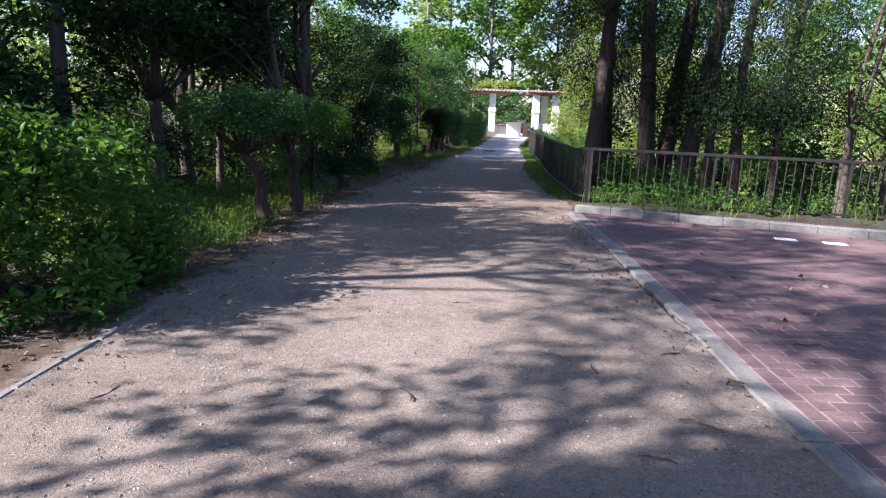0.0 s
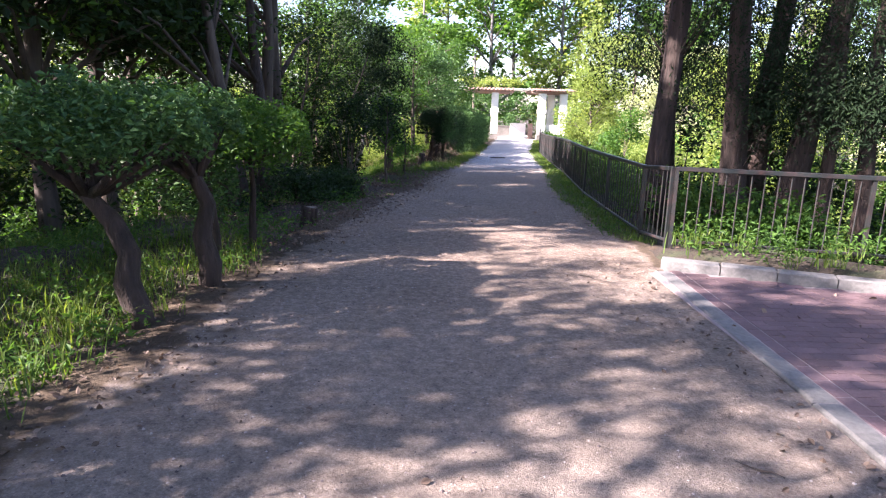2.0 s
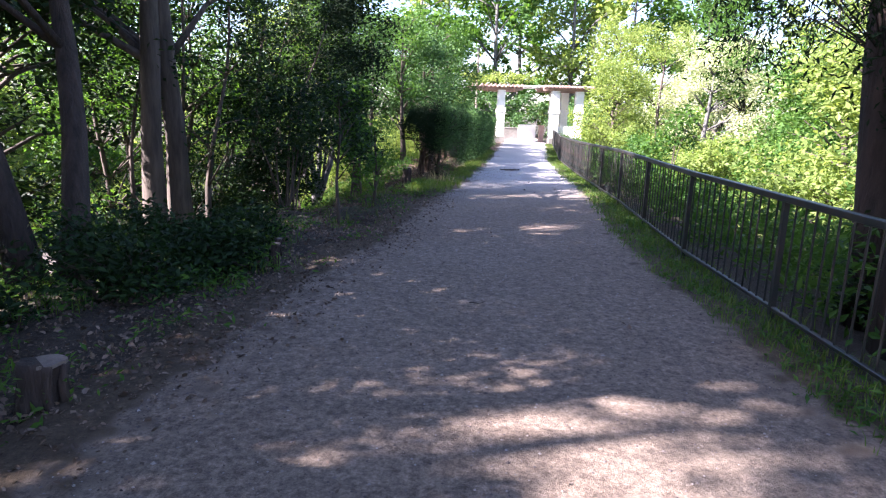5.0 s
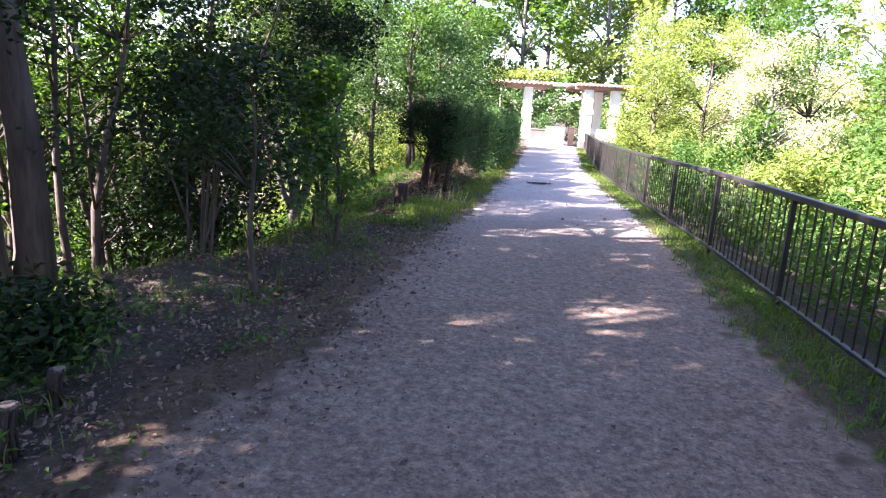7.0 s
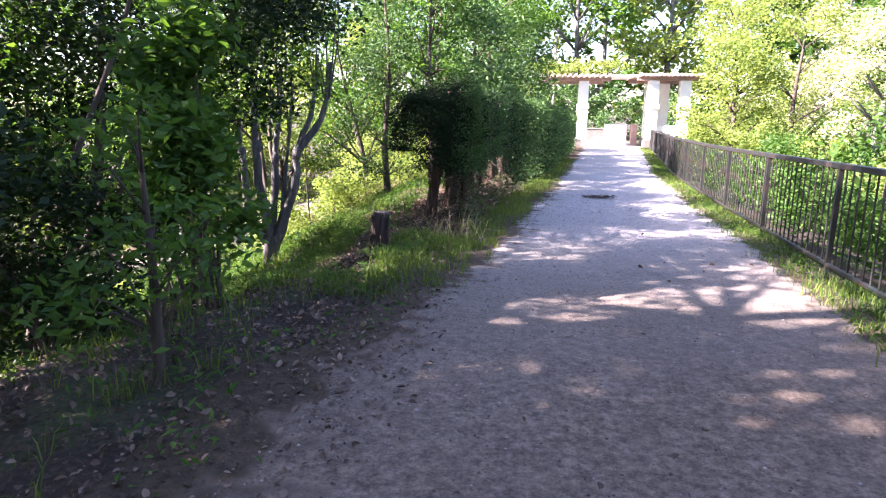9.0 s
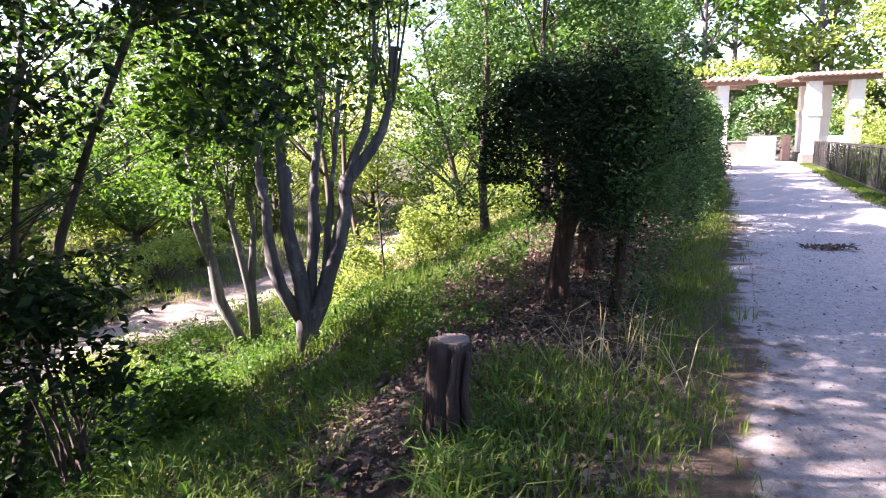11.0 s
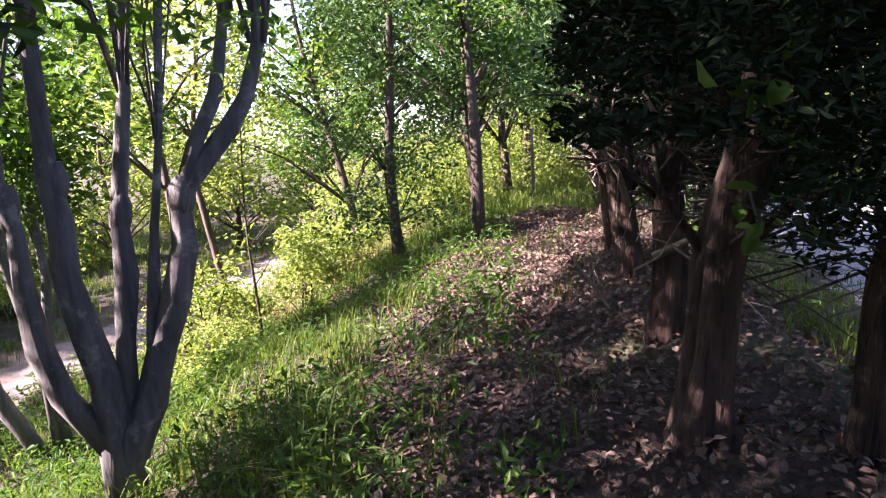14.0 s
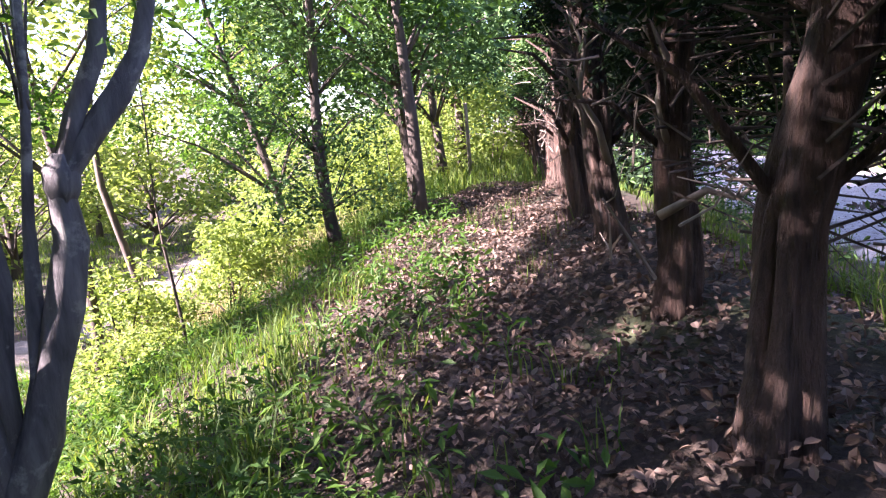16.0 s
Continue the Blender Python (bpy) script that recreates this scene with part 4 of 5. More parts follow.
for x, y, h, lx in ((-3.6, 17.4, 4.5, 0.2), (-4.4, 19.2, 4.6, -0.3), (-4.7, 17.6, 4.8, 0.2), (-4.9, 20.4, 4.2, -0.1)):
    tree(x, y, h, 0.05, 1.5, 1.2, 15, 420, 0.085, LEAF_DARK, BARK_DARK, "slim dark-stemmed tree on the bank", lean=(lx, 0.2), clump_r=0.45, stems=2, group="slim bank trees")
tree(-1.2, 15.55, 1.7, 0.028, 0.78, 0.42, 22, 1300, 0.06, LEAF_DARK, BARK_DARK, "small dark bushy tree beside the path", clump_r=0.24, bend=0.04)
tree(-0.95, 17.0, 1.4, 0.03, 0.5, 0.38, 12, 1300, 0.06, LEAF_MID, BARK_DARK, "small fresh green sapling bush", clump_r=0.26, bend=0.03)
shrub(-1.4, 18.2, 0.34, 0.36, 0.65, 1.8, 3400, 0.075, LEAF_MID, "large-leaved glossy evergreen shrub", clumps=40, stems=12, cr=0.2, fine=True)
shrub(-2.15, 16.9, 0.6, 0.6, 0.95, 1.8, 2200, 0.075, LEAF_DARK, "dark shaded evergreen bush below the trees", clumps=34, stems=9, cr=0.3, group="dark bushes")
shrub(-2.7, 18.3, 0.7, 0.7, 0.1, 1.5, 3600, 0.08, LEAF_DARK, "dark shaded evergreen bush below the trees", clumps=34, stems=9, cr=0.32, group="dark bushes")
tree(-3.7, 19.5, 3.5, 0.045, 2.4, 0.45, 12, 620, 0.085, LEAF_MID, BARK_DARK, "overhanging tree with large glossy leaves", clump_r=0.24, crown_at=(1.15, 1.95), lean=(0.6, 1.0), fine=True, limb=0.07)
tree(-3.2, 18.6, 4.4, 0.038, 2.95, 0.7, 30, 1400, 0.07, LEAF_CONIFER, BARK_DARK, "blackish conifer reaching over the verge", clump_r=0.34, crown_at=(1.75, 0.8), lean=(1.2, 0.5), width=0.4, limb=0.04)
# Crown gives dark leaves over the bank and also shades the hedge end.
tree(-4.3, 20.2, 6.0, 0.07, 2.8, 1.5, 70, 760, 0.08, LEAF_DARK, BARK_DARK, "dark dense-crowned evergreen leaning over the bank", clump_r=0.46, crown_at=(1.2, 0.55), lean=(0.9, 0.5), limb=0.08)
# Added tree, crown mostly above view, to keep sun off the hedge trunks.
tree(-4.6, 21.0, 6.3, 0.05, 4.2, 1.3, 36, 600, 0.085, LEAF_DARK, BARK_DARK, "slanting evergreen added to shade the hedge trunks", clump_r=0.42, crown_at=(1.6, 1.9), lean=(1.2, 1.4), limb=0.25)
# Low bushes added in the darkest leaf to blacken the shaded verge.
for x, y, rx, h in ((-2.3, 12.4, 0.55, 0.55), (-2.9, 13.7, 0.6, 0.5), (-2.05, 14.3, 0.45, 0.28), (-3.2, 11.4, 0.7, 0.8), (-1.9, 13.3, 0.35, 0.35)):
    shrub(x, y, rx, rx, 0.03, h, 2600, 0.06, LEAF_DARK, "low dark undergrowth added to darken the shaded ground", clumps=24, stems=6, cr=0.22, group="dark undergrowth")
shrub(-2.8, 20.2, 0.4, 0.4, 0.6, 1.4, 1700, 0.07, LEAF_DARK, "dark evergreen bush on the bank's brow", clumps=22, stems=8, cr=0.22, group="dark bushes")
# Added beside the view to throw shade on the slope.
tree(-6.6, 20.2, 5.2, 0.08, 1.0, 1.6, 46, 520, 0.10, LEAF_MID, BARK_DARK, "dense green tree added to shade the slope", clump_r=0.5)


def many_stemmed(x, y, stems, label, crown, seed_count, leafmat=LEAF_MID, leaf=0.09, swollen=(), bark=BARK_GREY):
    """A pollarded tree: given stem lines, straight young shoots and a thin high crown."""
    z = land_z(x, y)
    t = thing("pollarded_tree", (x, y, z), label, "tree")
    s = Solid()
    tips = []
    for pts, r0, r1 in stems:
        k = len(pts) - 1
        s.tube(pts, [(r0 + (r1 - r0) * i / k) * (0.95 + 0.12 * (i % 3 == 2)) for i in range(k + 1)], 12, 0.4)
        knob = Vector(pts[-2])
        for j in range(5):
            b = knob + Vector((rng.uniform(-0.05, 0.05), rng.uniform(-0.05, 0.05), 0))
            e = b + Vector((rng.uniform(-0.35, 0.35), rng.uniform(-0.35, 0.35), rng.uniform(1.0, 2.1)))
            s.tube([b, b.lerp(e, 0.4) + Vector((rng.uniform(-0.1, 0.1), 0, 0)), e], [r1 * 0.45, r1 * 0.3, 0.006], 6)
            tips += [tuple(e), tuple(b.lerp(e, 0.75))]
    for (x0, y0, z0), r0 in swollen:
        s.tube([(x0 - 0.01, y0, z0 - 0.12), (x0, y0, z0 - 0.05), (x0 + 0.01, y0, z0 + 0.03), (x0 + 0.02, y0, z0 + 0.1)], [r0 * 0.6, r0, r0 * 1.05, r0 * 0.5], 12, 0.5)
    attach("trunk", s.mesh("trunk", bark, True), t)
    cs = tips + [(rng.uniform(-1, 1) * crown[0] + crown[2], rng.uniform(-1, 1) * crown[0], rng.uniform(crown[1], crown[1] + 3.2)) for _ in range(60)]
    attach("crown", leaf_mesh("crown", clump_points(cs, [0.4] * len(cs), seed_count / len(cs) / 0.16, 0.9), leaf, leafmat, 0.5, 0.4, 0.2), t)


many_stemmed(-3.05, 23.08, [([(0.0, 0, -0.15), (0.05, 0.03, 0.28), (0.15, 0.11, 0.52), (0.22, 0.15, 0.78), (0.3, 0.21, 1.06), (0.36, 0.25, 1.35), (0.36, 0.25, 1.6), (0.5, 0.33, 1.8), (0.61, 0.4, 1.95), (0.7, 0.45, 2.12), (0.77, 0.5, 2.4), (0.82, 0.5, 2.9)], 0.09, 0.035),
                             ([(0.38, 0.25, 1.62), (0.45, 0.3, 1.87), (0.57, 0.36, 2.13), (0.64, 0.4, 2.55), (0.68, 0.4, 3.0)], 0.05, 0.022),
                             ([(0.0, 0, -0.15), (-0.01, 0.0, 0.36), (-0.01, -0.02, 0.69), (-0.05, -0.05, 0.95), (-0.08, -0.08, 1.23), (-0.08, -0.08, 1.54), (-0.1, -0.1, 1.74), (-0.09, -0.1, 2.06), (-0.08, -0.1, 2.4), (-0.1, -0.1, 2.9)], 0.088, 0.032),
                             ([(-0.01, -0.01, 0.3), (-0.16, -0.13, 0.65), (-0.21, -0.17, 0.91), (-0.23, -0.18, 1.19), (-0.23, -0.18, 1.52), (-0.27, -0.2, 1.66), (-0.26, -0.2, 1.91), (-0.25, -0.2, 2.4)], 0.062, 0.025),
                             ([(0.03, 0.06, 0.3), (0.05, 0.1, 0.87), (0.08, 0.14, 1.22), (0.07, 0.16, 1.53), (0.1, 0.18, 1.77), (0.16, 0.2, 2.15), (0.2, 0.22, 2.8)], 0.058, 0.03),
                             ([(0.06, 0.05, 0.35), (0.15, 0.16, 0.79), (0.18, 0.2, 1.08), (0.22, 0.22, 1.45), (0.28, 0.26, 1.91), (0.34, 0.3, 2.6)], 0.034, 0.018)],
             "pollarded grey-barked tree with many rising stems", (1.15, 2.15, 0.05), 10000, LEAF_MID, 0.07,
             [((0.37, 0.25, 1.62), 0.075), ((-0.09, -0.08, 1.72), 0.062), ((-0.25, -0.18, 1.62), 0.048), ((0.08, 0.16, 1.55), 0.05)])
many_stemmed(-5.2, 25.1, [([(0.05, 0.05, -0.12), (-0.09, -0.08, 0.37), (-0.23, -0.2, 0.8), (-0.28, -0.24, 1.45), (-0.3, -0.26, 1.97), (-0.36, -0.31, 2.38), (-0.42, -0.36, 2.9)], 0.08, 0.045),
                          ([(-0.28, -0.24, 1.3), (-0.41, -0.34, 1.88), (-0.38, -0.32, 2.33), (-0.4, -0.3, 2.7)], 0.05, 0.035),
                          ([(0.1, 0.08, -0.1), (0.08, 0.06, 0.83), (0.0, 0.0, 1.51), (-0.06, -0.05, 1.94), (-0.01, 0.0, 2.4)], 0.06, 0.035),
                          ([(0.16, 0.14, -0.1), (0.12, 0.1, 0.59), (0.09, 0.12, 1.05), (0.16, 0.15, 1.7), (0.12, 0.15, 2.4)], 0.055, 0.03)],
             "smaller pollarded tree with sawn dark stems", (1.5, 2.2, -0.2), 17000, LEAF_MID, 0.08)

tree(-2.1, 26.9, 4.6, 0.075, 0.55, 0.85, 84, 1000, 0.06, LEAF_HEDGE, BARK_DARK, "bushy tree with leaves down to the ground", clump_r=0.36, lean=(-0.1, 0.2), limb=0.14)
tree(-1.24, 26.9, 4.5, 0.075, 2.1, 1.1, 22, 620, 0.09, LEAF_MID, BARK_DARK, "straight dark-trunked tree on the crest", clump_r=0.45, bend=0.05)
tree(-3.72, 26.7, 3.4, 0.02, 1.0, 0.55, 12, 450, 0.08, LEAF_LIGHT, BARK_DARK, "thin sapling with sparse bright leaves", clump_r=0.3, bend=0.04, category="sapling")
tree(-3.1, 29.5, 5.0, 0.08, 1.8, 1.5, 24, 560, 0.10, LEAF_MID, BARK_DARK, "leaning tree among sunlit undergrowth", clump_r=0.5, lean=(-0.9, 0.2))
tree(-0.4, 33.0, 5.5, 0.10, 1.6, 1.6, 30, 620, 0.10, LEAF_MID, BARK_DARK, "green broadleaf tree behind the hedge", clump_r=0.55)
for x, y, h in ((-0.5, 27.5, 4.4), (0.0, 30.5, 4.6), (0.5, 34.5, 4.8), (0.9, 38.5, 4.6)):
    tree(x - 0.8, y + 1.2, h, 0.09, 1.7, 1.7, 34, 560, 0.11, LEAF_HEDGE, BARK_DARK, "green tree rising over the hedge", clump_r=0.6, group="trees over the hedge")

# The two nearer trees are added out of view to shade the hedge.
for x, y, h in ((-4.9, 20.2, 6.5), (-6.6, 21.0, 6.8), (-4.9, 27.2, 6.5), (-5.4, 29.5, 6.5)):
    # Nearer crowns get the darker leaf, putting their shade into the colour.
    tree(x, y, h, 0.07, 3.3, 1.6, 46 if y < 25 else 26, 560, 0.10, LEAF_LIGHT if y > 25 else LEAF_MID, BARK_DARK, "high-crowned tree on the bank", clump_r=0.5, group="high-crowned bank trees", bend=0.2)

# undergrowth on the bank below
for x, y, rx, h, mat, lf in ((-5.3, 22.0, 0.7, 0.6, LEAF_MID, 0.07), (-4.4, 22.6, 0.6, 0.55, LEAF_MID, 0.07), (-6.1, 23.4, 0.5, 0.5, LEAF_LIGHT, 0.06), (-3.4, 21.9, 0.45, 0.5, LEAF_MID, 0.07),
                             (-4.15, 26.5, 0.6, 0.75, LEAF_LIGHT, 0.06), (-4.7, 27.4, 0.7, 1.35, LEAF_LIGHT, 0.08), (-3.5, 27.8, 0.5, 1.0, LEAF_LIGHT, 0.07), (-3.9, 29.0, 0.7, 1.0, LEAF_LIGHT, 0.08), (-4.8, 28.4, 0.7, 1.0, LEAF_LIGHT, 0.08), (-3.0, 28.4, 0.6, 0.9, LEAF_LIGHT, 0.08), (-3.6, 31.5, 0.9, 1.4, LEAF_LIGHT, 0.09),
                             (-2.4, 31.8, 0.8, 1.3, LEAF_LIGHT, 0.09), (-4.9, 33.0, 1.0, 1.6, LEAF_LIGHT, 0.10), (-2.8, 35.0, 1.0, 1.8, LEAF_LIGHT, 0.10), (-1.5, 34.0, 0.8, 1.4, LEAF_LIGHT, 0.09)):
    shrub(x, y, rx, rx, 0.12, h, 1700, lf, mat, "loose leafy undergrowth shrub on the bank", clumps=18, stems=8, cr=0.24, group="undergrowth shrubs")
for x, y in ((-9.6, 27.0), (-9.9, 28.8), (-10.2, 30.6), (-9.2, 25.0), (-9.6, 23.0)):
    shrub(x, y, 0.7, 1.2, 0.35, 0.95, 2200, 0.08, LEAF_LIGHT, "clipped low hedge shrub on thin stems", clumps=24, stems=22, cr=0.22, group="clipped low shrubs")
# sunlit woods beyond the lower path
k = 0
for x, y, h in ((-14.0, 19, 7.0), (-14.6, 23.5, 6.5), (-14.9, 28, 3.8), (-13.5, 32, 4.5), (-11.5, 36, 4.5), (-9.5, 39.5, 4.5), (-6.8, 41, 4.5), (-18, 15, 6), (-18, 26, 6), (-18, 35, 7), (-13, 43, 7),
                (-8, 48, 8), (-13, 9, 8), (-15, 3, 8.5), (-23, 20, 8), (-23, 30, 8), (-22, 41, 9), (-16, 29.5, 5.5), (-16, 21.5, 5)):
    k += 1
    tree(x, y, h, 0.11, 1.1, 2.3, 40, 240, 0.16, (LEAF_LIGHT, LEAF_MID, LEAF_LIGHT)[k % 3], BARK_DARK, "sunlit yellow-green woodland tree", clump_r=0.72, group="woodland trees", weight=1.2)
for i in range(46):
    x, y = rng.uniform(-22, -12.2), rng.uniform(8, 46)
    if x > along(y, LOW_L) - 1.2:
        x -= 1.5
    shrub(x, y, rng.uniform(0.9, 1.6), rng.uniform(0.9, 1.6), 0.1, rng.uniform(1.0, 2.4), 760, 0.18, LEAF_LIGHT if i % 3 else LEAF_MID, "bright understorey shrub in the woods", clumps=16, stems=6, cr=0.42, group="woodland understorey")
for x, y, h in ((-4.0, 36.5, 2.6), (-2.6, 38.5, 2.4), (-5.2, 38.5, 2.8), (-1.6, 41.0, 2.4), (-3.6, 42.5, 3.0), (-4.4, 34.6, 2.2), (-0.8, 37.4, 2.0), (-1.2, 44, 2.6)):
    shrub(x, y, 1.2, 1.2, 0.1, h, 2600, 0.12, LEAF_LIGHT, "tall bright green bush behind the hedge", clumps=24, stems=7, cr=0.45, group="bushes behind hedge")

for x, y, h in ((-0.9, 33.2, 2.4), (-0.1, 35.4, 2.4), (-1.7, 31.6, 1.6), (-1.0, 36.5, 2.6), (-2.6, 33.6, 2.2), (0.1, 32.3, 1.5)):
    shrub(x, y, 0.9, 0.9, 0.1, h, 2200, 0.10, LEAF_LIGHT, "bright bush closing the grassy crest", clumps=22, stems=7, cr=0.4, group="crest bushes")

# ---- right side: cedars behind the fence ----
for x, y, h, r, st, lx, cf in ((2.82, 11.7, 9.0, 0.17, 1, 0.0, 3.3), (3.45, 12.9, 9, 0.15, 1, -0.2, 2.6), (3.98, 11.6, 9.0, 0.18, 3, 0.1, 2.2), (4.65, 11.0, 8.0, 0.09, 1, 0.1, 2.1), (5.15, 10.9, 8.0, 0.11, 1, 0.3, 2.2),
                               (5.8, 10.8, 8.0, 0.08, 1, 0.5, 2.0)):
    tree(x, y, h, r, cf, 1.35 if x < 5 else 1.15, 92, 1000, 0.06, LEAF_CONIFER, BARK_CEDAR, "tall dark cedar with furrowed reddish trunk", stems=st, lean=(lx, 0.3), clump_r=0.46, width=0.3, droop=0.9,
         group="cedars", squash=1.3, weight=2.2, limb=0.05)
tree(6.9, 10.4, 5.5, 0.07, 1.9, 1.5, 20, 380, 0.10, LEAF_MID, BARK_DARK, "crooked tree with several thin dark stems", stems=3, clump_r=0.4, lean=(0.5, 0.3))
tree(8.3, 11.5, 6.0, 0.09, 1.5, 1.8, 22, 380, 0.11, LEAF_MID, BARK_DARK, "spreading tree beyond the railing", clump_r=0.5)
for x, y, rx, h, mat in ((3.2, 10.6, 0.5, 0.8, LEAF_MID), (3.9, 10.3, 0.5, 0.7, LEAF_MID), (3.5, 12.6, 0.6, 2.0, LEAF_DARK), (4.4, 12.4, 0.7, 2.2, LEAF_DARK), (5.6, 12.2, 0.8, 1.8, LEAF_DARK), (7.3, 12.6, 1.0, 2.2, LEAF_MID)):
    shrub(x, y, rx, rx, 0.1, h, 2200, 0.075, mat, "leafy shrub between the cedars and railing", clumps=20, cr=0.28, group="fence shrubs")

# trees and scrub on the low ground right of the path
k = 0
for x, y, h, cr in ((7.5, 19, 4.0, 2.0), (9.5, 23, 5.0, 2.4), (8.6, 27, 2.2, 1.4), (13.5, 30, 4.5, 2.2), (8.4, 40, 5, 1.8), (12.5, 27, 6.5, 2.8), (14, 20, 6, 2.8), (13, 36, 8, 3.0), (11.5, 42, 8, 2.8), (18, 28, 9, 3.4),
                    (17, 16, 8, 3.2), (20, 22, 10, 3.6), (12, 15, 5, 2.2), (22, 36, 11, 3.8), (11, 49, 8.5, 2.6), (18, 53, 12, 4), (24, 46, 12, 4), (17, 9, 8, 3), (19, 3, 9, 3.4)):
    k += 1
    tree(x, y, h, 0.13, 0.9, cr, 38, 420, 0.13, (LEAF_MID, LEAF_LIGHT, LEAF_MID, LEAF_LIGHT)[k % 4], BARK_DARK, "sunlit tree on the low ground", clump_r=0.8, group="low ground trees")
for i in range(44):
    y = rng.uniform(11, 50)
    x = float(along(y, FENCE_X + [(60, 8.5)])) + rng.uniform(2.5, 16)
    shrub(x, y, rng.uniform(0.9, 1.7), rng.uniform(0.9, 1.6), 0.1, rng.uniform(0.9, 2.4), 1500, 0.12, (LEAF_MID, LEAF_LIGHT, LEAF_MID)[i % 3], "sunlit scrub on the low ground", clumps=16, stems=5, cr=0.42, group="low ground scrub")
tree(11.2, 35.0, 6.3, 0.16, 2.8, 2.1, 30, 620, 0.11, LEAF_PALE, BARK_GREY, "rounded tree smothered in creamy white blossom", clump_r=0.62)
tree(16.6, 47.0, 8.3, 0.2, 2.6, 4.0, 56, 330, 0.20, LEAF_PALE, BARK_GREY, "broad tree in pale creamy bloom", clump_r=0.95)
tree(16.0, 25.0, 6.0, 0.14, 2.0, 2.6, 36, 320, 0.17, LEAF_PALE, BARK_GREY, "spreading pale flowering tree", clump_r=0.7)
# high woods behind the pergola
k = 0
for x, y, h, cr in ((-2, 58, 15, 4.2), (4, 60, 16, 4.5), (10, 60, 15, 4.2), (16, 64, 17, 4.6), (23, 62, 17, 4.6), (31, 60, 17, 5), (-8, 62, 15, 4.5), (7, 70, 20, 5), (0, 72, 20, 5), (15, 76, 22, 5.5), (26, 76, 22, 5.5),
                    (37, 70, 21, 5.5), (-14, 68, 18, 5), (36, 50, 16, 5), (33, 38, 15, 4.6), (30, 27, 14, 4.4), (30, 15, 13, 4.4), (29, 4, 13, 4.4), (-24, 50, 16, 5), (-27, 36, 15, 5), (-28, 24, 14, 4.6), (-27, 12, 13, 4.6), (-24, 0, 12, 4.4)):
    k += 1
    tree(x, y, h, 0.25, 1.5, cr, 60, 42, 0.5, (LEAF_LIGHT, LEAF_MID, LEAF_MID)[k % 3], BARK_GREY, "tall sunlit woodland tree in full leaf", clump_r=1.35, group="high woods")
for x in range(-6, 26, 3):
    shrub(x + 0.5, 53 + (x % 4), 1.8, 1.2, 0.2, 3.2, 2200, 0.2, LEAF_HEDGE, "dense scrub at the wood's edge", clumps=20, cr=0.7, group="wood edge scrub")
for x, y, h in ((-6, -10, 8), (0, -14, 9), (6, -12, 9), (12, -8, 8)):
    tree(x, y, h, 0.16, 1.6, 2.8, 34, 260, 0.16, LEAF_MID, BARK_DARK, "leafy tree behind the start of the path", clump_r=0.85, group="rear trees")


# ---- grass, weeds and litter ----
def scatter(n, x0, x1, y0, y1, keep, clear=0.36):
    x, y = rng.uniform(x0, x1, n), rng.uniform(y0, y1, n)
    under = (np.abs(x - np.interp(y, [18.6, 19.3, 19.7, 20.1, 20.7], [-0.38, -0.63, -0.86, -1.0, -1.16])) < 0.13) & (y > 19.2) & (y < 20.9) & (clear > 0)
    m = keep(x, y) & ~under & ~((np.abs(x + 1.06) < clear + 0.04) & (y > 19.6) & (y < 21.0))
    x, y = x[m], y[m]
    return np.stack([x, y, surface(x, y) - 0.015], axis=1)


def patchy(x, y, s=1.3):
    return 0.5 + 0.25 * np.sin(x * s * 1.7 + y * s) + 0.25 * np.sin(y * s * 1.9 - x * s * 2.3 + 2)


def left_of_path(x, y, gap=0.0):
    return along(y, PATH_L) - x - gap


def stuff(name, me, label, category):
    tagged(new(name, me), label, category, kind="stuff")


def tufted(n, per, spread, roots):
    """Blades gathered into tufts round the given roots."""
    p = np.repeat(roots[:n], per, axis=0)
    p[:, :2] += rng.normal(0, spread, (len(p), 2))
    p[:, 2] = surface(p[:, 0], p[:, 1]) - 0.01
    return p


def verge_keep(x, y):
    d = left_of_path(x, y)
    return (d > 0.0) & (rng.uniform(0, 1, len(x)) < np.clip(d * 0.9 - 0.3, 0.02, 1) * patchy(x, y) ** 1.5 * np.where((y > 11.5) & (y < 17.5), 0.75, 1.0))


def hedge_shade(x, y):
    return (x > -1.75 + 0.08 * (y - 22)) & (y > 20.9)


p = tufted(99999, 10, 0.045, scatter(7500, -6.5, 1.0, 4.6, 19.5, verge_keep))
stuff("grass", blade_mesh("grass", p, rng.uniform(0.04, 0.16, len(p)), GRASS, 0.0035), "uneven green grass on the verge", "grass")
p = tufted(99999, 12, 0.04, scatter(9000, -1.6, 2.2, 18.5, 34, lambda x, y: (left_of_path(x, y) > 0.24 - 0.28 * rng.uniform(0, 1, len(x)) ** 3) & (left_of_path(x, y) < 1.15) & ~(hedge_shade(x, y) & (x < along(y, HEDGE) + 0.35))))
stuff("grass", blade_mesh("grass", p, rng.uniform(0.04, 0.16, len(p)), GRASS, 0.0035), "soft grass strip between hedge and gravel", "grass")
p = tufted(99999, 11, 0.045, scatter(6500, -6.8, 0.2, 19, 31, lambda x, y: (left_of_path(x, y, 0.6) > 0) & (rng.uniform(0, 1, len(x)) < patchy(x, y, 1.6) * np.where(hedge_shade(x, y), 0.10, 1.0))))
stuff("grass", blade_mesh("grass", p, rng.uniform(0.05, 0.2, len(p)), GRASS, 0.0035), "long shaded grass on the bank", "grass")
p = tufted(99999, 16, 0.09, scatter(170, -3.4, -1.5, 5.2, 9.5, lambda x, y: left_of_path(x, y, 0.35) > 0))
